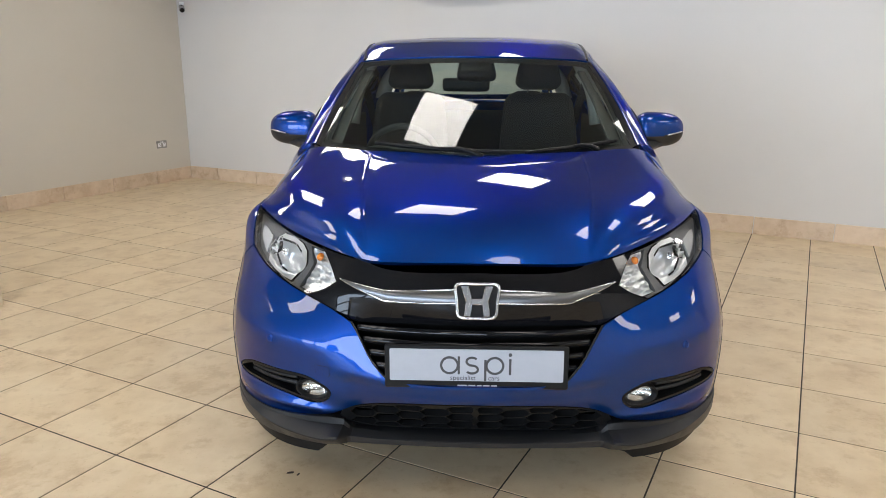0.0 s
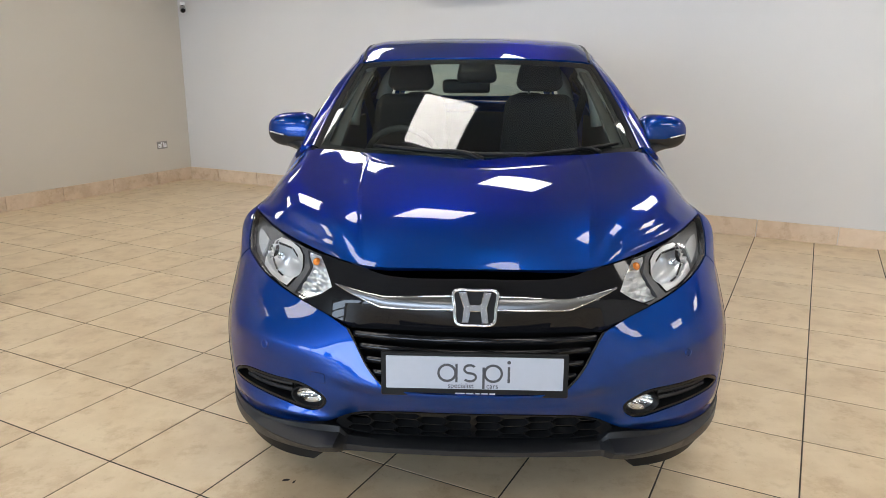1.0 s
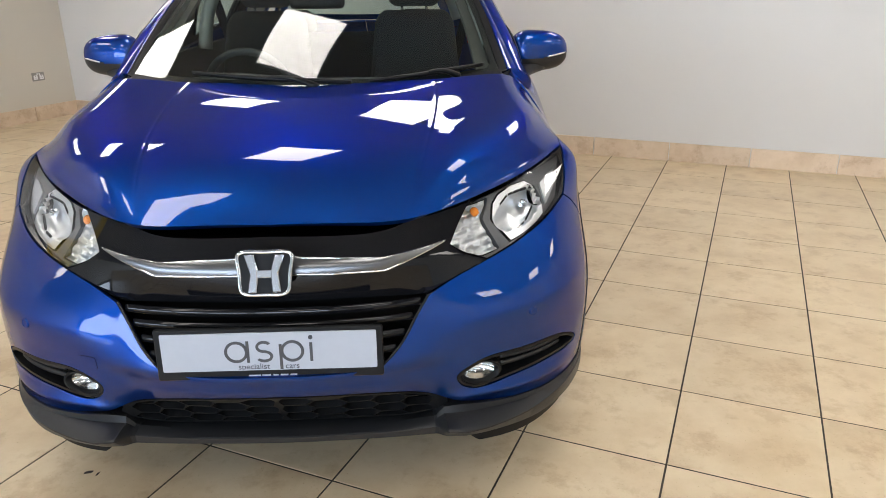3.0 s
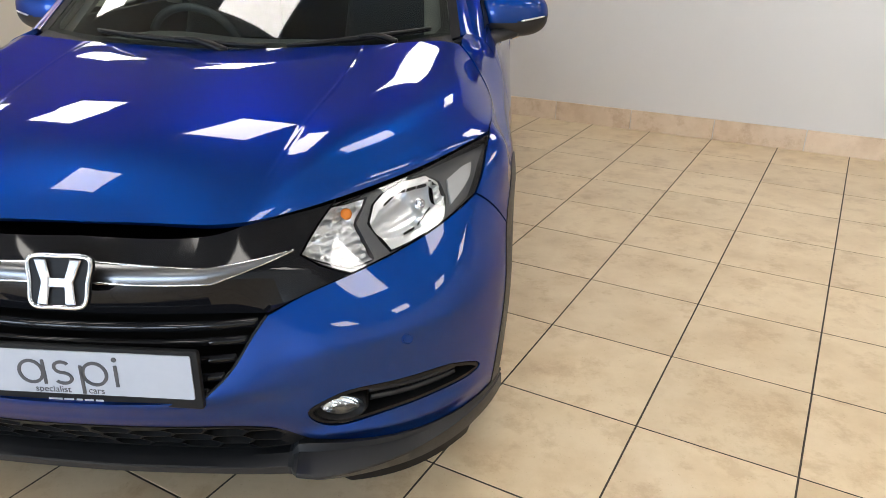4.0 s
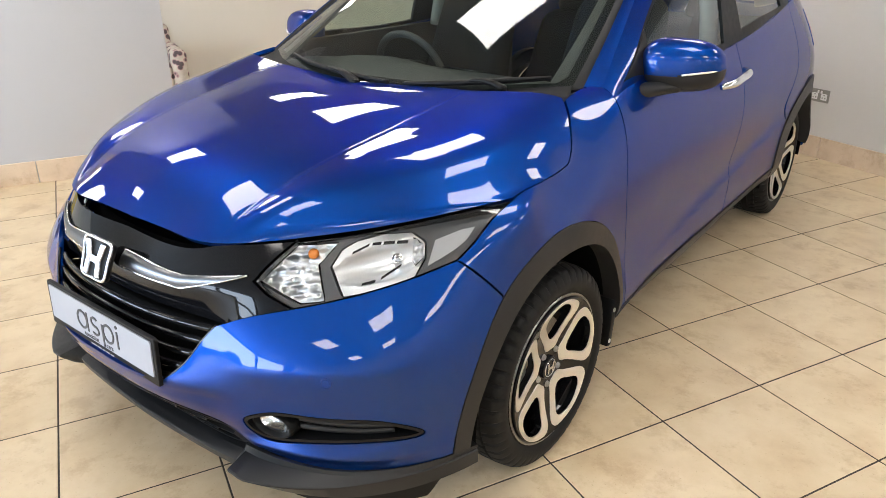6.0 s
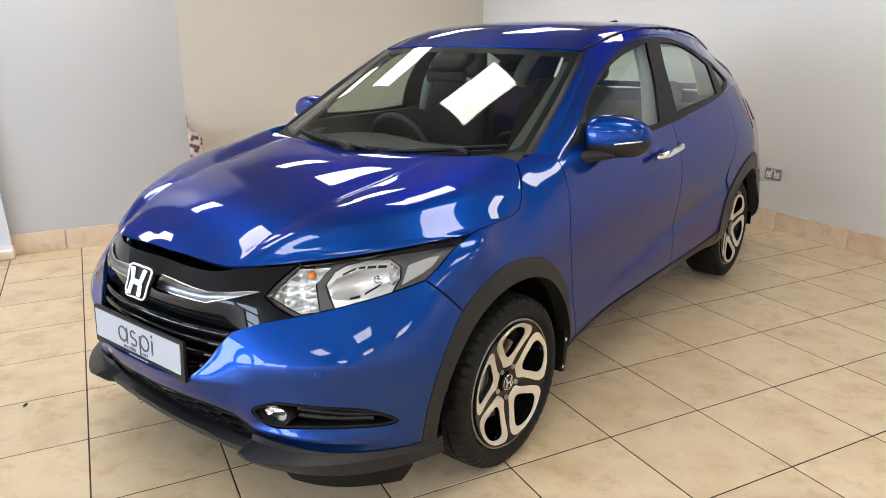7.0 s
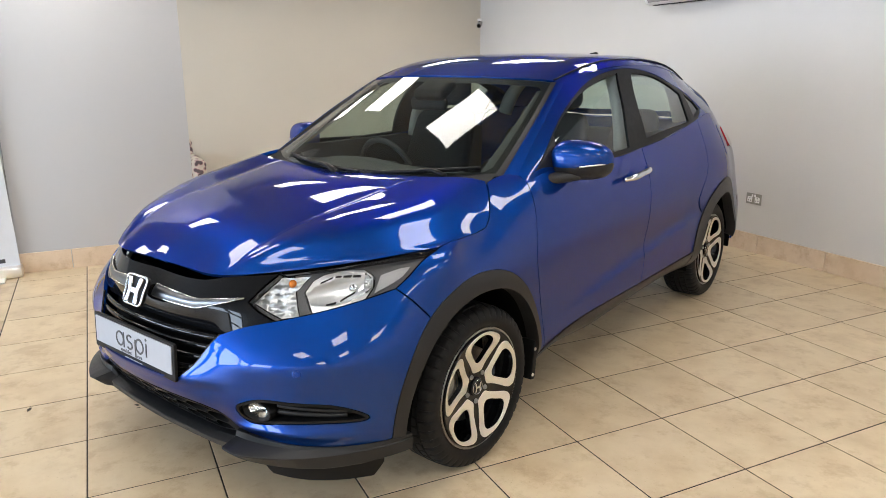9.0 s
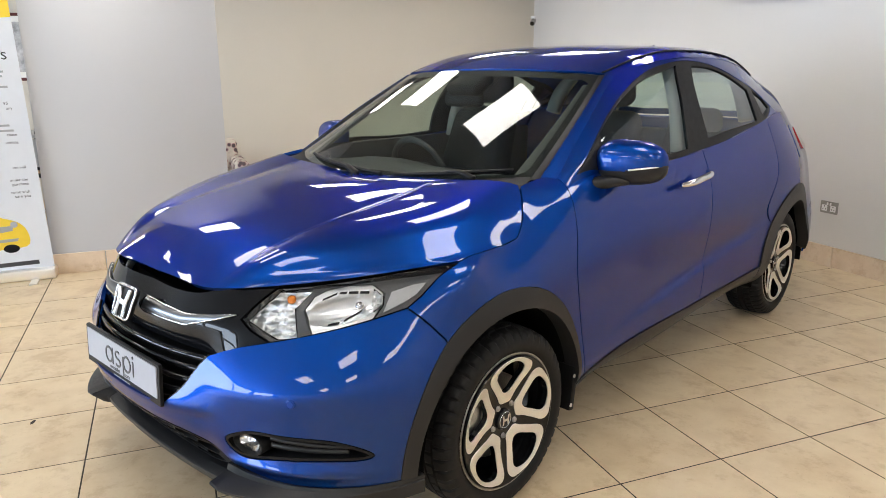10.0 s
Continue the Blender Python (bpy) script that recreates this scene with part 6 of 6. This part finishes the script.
banner = thing("roll_up_banner", "white roll-up banner with grey words and a yellow car print", "banner")
W_B, H_B = .85, 2.0
sheet = part("sheet", flat_plate("sheet", [(-W_B, .06), (0, .06), (0, H_B), (-W_B, H_B)], M["vinyl"], .002, step=.2), banner, "white printed vinyl sheet", pose(0, 0, 0, 90, 0, 0) @ pose(0, 0, 0, 0, 0, 1.6))
part("top_rail", box("top_rail", (W_B, .02, .03), M["alloy"], (-W_B / 2, H_B + .01, .0), .004), sheet, "silver top rail")
base = part("base", box("base", (W_B + .02, .16, .075), M["alloy"], (-W_B / 2, .0, .0385), .012, 3), banner, "silver base")
part("foot", box("foot", (.05, .30, .012), M["alloy"], (-.12, -.06, .006), .003), banner, "silver foot")
part("foot", box("foot", (.05, .30, .012), M["alloy"], (-W_B + .12, -.06, .006), .003), banner, "silver foot")
part("yellow_head", flat_plate("yellow_head", [(-W_B, 1.70), (-.35, 1.765), (0, 1.79), (0, H_B), (-W_B, H_B)], M["yellow"], .0012, step=.2), sheet, "yellow printed head", pose(0, 0, .0022))
words("ds", .105, M["ink"], sheet, pose(-.060, 1.520, .0024))
words("V5", .028, M["ink"], sheet, pose(-.105, 1.225, .0024))
for text, y in (("any", 1.192), ("chase", 1.015), ("vehicle", .962), ("we will", .790), ("under the", .705), ("purchase", .675), ("come with", .620), ("sure you", .590)):
    ob = words(text, .028, M["ink"], sheet, pose(-.068 if y < .9 else -.085, y, .0024))
    part("line", flat_plate("line", [(-W_B + .08, 0), (-.26, 0), (-.26, .014), (-W_B + .08, .014)], M["grey"], .0004, step=.3), sheet, at=pose(0, y + .004, .0024))
for y, x in ((1.435, -.10), (1.405, -.11), (1.335, -.09), (1.08, -.12), (1.045, -.10)):
    part("line", flat_plate("line", [(-W_B + .08, 0), (x, 0), (x, .014), (-W_B + .08, .014)], M["grey"], .0004, step=.3), sheet, at=pose(0, y, .0024))
part("address_line", flat_plate("address_line", [(-.62, 0), (-.090, 0), (-.090, .030), (-.62, .030)], M["ink"], .0006, step=.3), sheet, at=pose(0, .105, .0024))
car_side = smooth_line([(-.70, .24), (-.36, .225), (-.20, .235), (-.135, .25), (-.125, .33), (-.15, .39), (-.21, .435), (-.30, .47), (-.36, .52), (-.50, .545), (-.66, .52)], .03, True)
part("car_print", flat_plate("car_print", car_side, M["yellow"], .0008, step=.2), sheet, "yellow car picture", pose(0, 0, .0024))
part("car_print_glass", flat_plate("car_print_glass", [(-.37, .47), (-.31, .465), (-.38, .515), (-.50, .53), (-.62, .51), (-.60, .47)], M["dark"], .0006, step=.2), sheet, at=pose(0, 0, .0034))
part("car_print_grille", flat_plate("car_print_grille", [(-.62, .345), (-.30, .352), (-.22, .362), (-.21, .395), (-.32, .398), (-.62, .392)], M["grey"], .0006, step=.2), sheet, at=pose(0, 0, .0034))
part("car_print_grille", flat_plate("car_print_grille", [(-.60, .275), (-.20, .285), (-.19, .305), (-.60, .302)], M["grey"], .0006, step=.2), sheet, at=pose(0, 0, .0034))
part("car_print_wheel", flat_plate("car_print_wheel", ellipse(-.245, .235, .05, .030, 0, 350, 30), M["dark"], .0006, step=.2), sheet, at=pose(0, 0, .0030))
part("car_print_lamp", flat_plate("car_print_lamp", ellipse(-.205, .405, .022, .022, 0, 350, 24), M["plate"], .0006, step=.2), sheet, at=pose(0, 0, .0038))
banner.matrix_world = ROOM @ pose(-2.97, -1.425, 0, 0, 0, 90)

# office corner behind the pillar
picture = thing("framed_picture", "framed grey photograph with a dark red edge on the wall", "picture")
part("frame", flat_plate("frame", bar_flat(.95, .65), M["maroon"], .018, [np.array(bar_flat(.89, .59))], step=.2, bevel=.003), picture, "dark red frame")
part("mount", flat_plate("mount", bar_flat(.90, .60), M["paper"], .006, step=.2), picture, "white mount")
part("photograph", flat_plate("photograph", bar_flat(.78, .48), M["print"], .0015, step=.2), picture, "grey photograph", pose(0, 0, .006))
picture.matrix_world = ROOM @ pose(WEST, -2.18, 1.68, 90, 0, 90)

desk = thing("desk", "grey office desk with a pale wooden shelf", "desk")
part("top", box("top", (.70, 1.50, .03), M["grey"], (0, 0, .855), .006), desk, "grey desk top")
part("back_panel", box("back_panel", (.02, 1.42, .26), M["grey"], (.30, 0, .70), .003), desk, "grey back panel")
part("shelf", box("shelf", (.55, 1.30, .025), M["wood"], (.02, 0, .52), .004), desk, "pale wooden shelf")
for sy in (-.68, .68):
    part("leg", box("leg", (.60, .04, .84), M["grey"], (0, sy, .42), .004), desk, "grey end panel")
desk.matrix_world = ROOM @ pose(-5.25, -2.35, 0)

chair = thing("office_chair", "black office chair behind the desk", "chair")
part("seat", box("seat", (.48, .48, .09), M["cloth"], (0, 0, .50), .035, 3), chair, "black seat")
bm = box_bm((.07, .44, .62), (0, 0, 0), .03, 3)
for v in bm.verts:
    v.co.y *= 1 - .45 * max(0, v.co.z + .05)
    v.co.x += .18 * v.co.y * v.co.y
part("backrest", bm_mesh("backrest", bm, M["cloth"]), chair, "black backrest", pose(-.24, 0, .93, 0, -8, 0))
part("column", lathe("column", [(.08, .03), (.30, .03), (.30, .022), (.46, .022)], M["chrome"], 20, "z"), chair, "chrome gas column")
for k in range(5):
    a = radians(72 * k + 10)
    part("base_arm", tube("base_arm", [(0, 0, .10), (.15 * math.cos(a), .15 * math.sin(a), .095), (.29 * math.cos(a), .29 * math.sin(a), .07)], [.022, .018, .014], M["chrome"]), chair, "chrome base arm")
    part("castor", lathe("castor", [(-.02, .0), (-.02, .028), (.02, .028), (.02, 0)], M["dark"], 16), chair, "black castor", pose(.29 * math.cos(a), .29 * math.sin(a), .028, 0, 0, 72 * k + 100))
chair.matrix_world = ROOM @ pose(-5.30, -1.62, 0, 0, 0, 200)

sofa = thing("armchair", "cream armchair with a floral print standing by the wall", "armchair")
part("seat", box("seat", (.62, .62, .30), M["floral"], (.06, 0, .25), .06, 3), sofa, "floral seat")
part("backrest", box("backrest", (.20, .80, .62), M["floral"], (-.30, 0, .40), .07, 3, turn=pose(0, 0, 0, 0, -8, 0)), sofa, "floral backrest")
for sy in (-.38, .38):
    part("armrest", box("armrest", (.66, .15, .46), M["floral"], (.05, sy, .29), .06, 3), sofa, "floral armrest")
for sx in (-.28, .30):
    for sy in (-.36, .36):
        part("leg", lathe("leg", [(0, .018), (.09, .026)], M["wood"], 12, "z"), sofa, "wooden leg", pose(sx, sy, 0))
sofa.matrix_world = ROOM @ pose(-5.42, -.24, 0)


# ---- skirting tiles and floor tiles ----
def bevelled_tile(name, sx, sy, sz, bevel, mat):
    bm = bmesh.new()
    a, b = (sx / 2, sy / 2), (sx / 2 - bevel, sy / 2 - bevel)
    low = [bm.verts.new((x * a[0], y * a[1], -sz)) for x, y in ((-1, -1), (1, -1), (1, 1), (-1, 1))]
    mid = [bm.verts.new((x * a[0], y * a[1], -bevel)) for x, y in ((-1, -1), (1, -1), (1, 1), (-1, 1))]
    top = [bm.verts.new((x * b[0], y * b[1], 0)) for x, y in ((-1, -1), (1, -1), (1, 1), (-1, 1))]
    for p, q in ((low, mid), (mid, top)):
        for i in range(4):
            bm.faces.new((p[i], p[(i + 1) % 4], q[(i + 1) % 4], q[i]))
    bm.faces.new(top)
    return bm_mesh(name, bm, mat, smooth=False)


SK_H, SK_L = 0.148, 0.605
skirt_me = bevelled_tile("skirting_tile", SK_L - .006, SK_H, .012, .002, M["skirt"])


def skirting(name, label, start, end, first, place):
    run = structure(thing(name, label, "skirting"), label, "skirting")
    x = first
    while x - SK_L / 2 > start:
        x -= SK_L
    while x < end:
        lo, hi = max(x, start), min(x + SK_L, end)
        if hi - lo > 0.03:
            me = skirt_me if hi - lo > SK_L - .01 else bevelled_tile("skirting_tile", hi - lo - .006, SK_H, .012, .002, M["skirt"])
            part("skirting_tile", me, run, at=ROOM @ place((lo + hi) / 2))
        x += SK_L
    return run


skirting("baseboard_north", "beige stone skirting tiles along the wall behind the car", WEST, EAST, 0.807, lambda x: pose(x, NORTH - .012, SK_H / 2, 90, 0, 0))
skirting("baseboard_west", "beige stone skirting tiles along the warm-lit wall", SOUTH, NORTH - .013, 2.151, lambda y: pose(WEST + .012, y, SK_H / 2, 90, 0, 90))
skirting("baseboard_pillar", "beige stone skirting tiles round the white pillar", PILLAR_S - .012, PILLAR_N + .012, -1.09, lambda y: pose(PILLAR_E + .012, y, SK_H / 2, 90, 0, 90))
skirting("baseboard_pillar", "beige stone skirting tiles round the white pillar", PILLAR_E - .45, PILLAR_E, PILLAR_E - .45, lambda x: pose(x, PILLAR_N + .012, SK_H / 2, 90, 0, 180))
skirting("baseboard_pillar", "beige stone skirting tiles round the white pillar", PILLAR_E - .45, PILLAR_E, PILLAR_E - .45, lambda x: pose(x, PILLAR_S - .012, SK_H / 2, 90, 0, 0))

PITCH = 0.44694
ORIGIN_X, ORIGIN_Y = 1.0622 * math.cos(radians(-TURN)) - .3732 * math.sin(radians(-TURN)), 1.0622 * math.sin(radians(-TURN)) + .3732 * math.cos(radians(-TURN))
floor = structure(room_box("floor", (WEST - .2, SOUTH - .2, -.25), (EAST + .2, NORTH + .2, -.0013), M["grout"]), "beige marbled stone floor tiles with dark joints", "floor")
tile_me = bevelled_tile("tile", PITCH - .0056, PITCH - .0056, .02, .0014, M["tile"])
cells = []
for i in range(-30, 30):
    for j in range(-30, 30):
        x, y = ORIGIN_X + (i + .5) * PITCH, ORIGIN_Y + (j + .5) * PITCH
        if WEST - PITCH / 2 < x < EAST + PITCH / 2 and SOUTH - PITCH / 2 < y < NORTH + PITCH / 2:
            w = ROOM @ Vector((x, y, 0))
            cells.append((abs(w.x - .6) * .8 + abs(w.y - .3), x, y))
cells.sort()
down = floor.matrix_world.inverted()
for _, x, y in cells[:300]:
    part("tile", tile_me, floor, at=down @ ROOM @ pose(x, y, random.uniform(-.0002, .0003), 0, 0, 90 * random.randrange(4)))
far = [(x, y) for _, x, y in cells[300:]]
base = np.array([v.co for v in tile_me.vertices])
quads = [tuple(p.vertices) for p in tile_me.polygons]
verts = np.concatenate([base + (x, y, 0) for x, y in far])
rest = part("far_tiles", mesh_of("far_tiles", verts, [tuple(v + k * len(base) for v in q) for k in range(len(far)) for q in quads], M["tile"], smooth=False), floor, at=down @ ROOM)
tagged(rest, kind="stuff")

# small dark scuffs on the tiles
for k, (x, y, size, spin) in enumerate(((-.647, -.577, .020, 20), (-.615, -.585, .012, 70), (-.98, -.90, .026, 140))):
    mark_line = [(size * math.cos(radians(a)) * random.uniform(.5, 1.0), size * .4 * math.sin(radians(a)) * random.uniform(.5, 1.0)) for a in range(0, 360, 30)]
    part("scuff", flat_plate("scuff", mark_line, M["grout"], .0005, step=.05), floor, "dark scuff on the tile", down @ pose(x, y, .0004, 0, 0, spin))
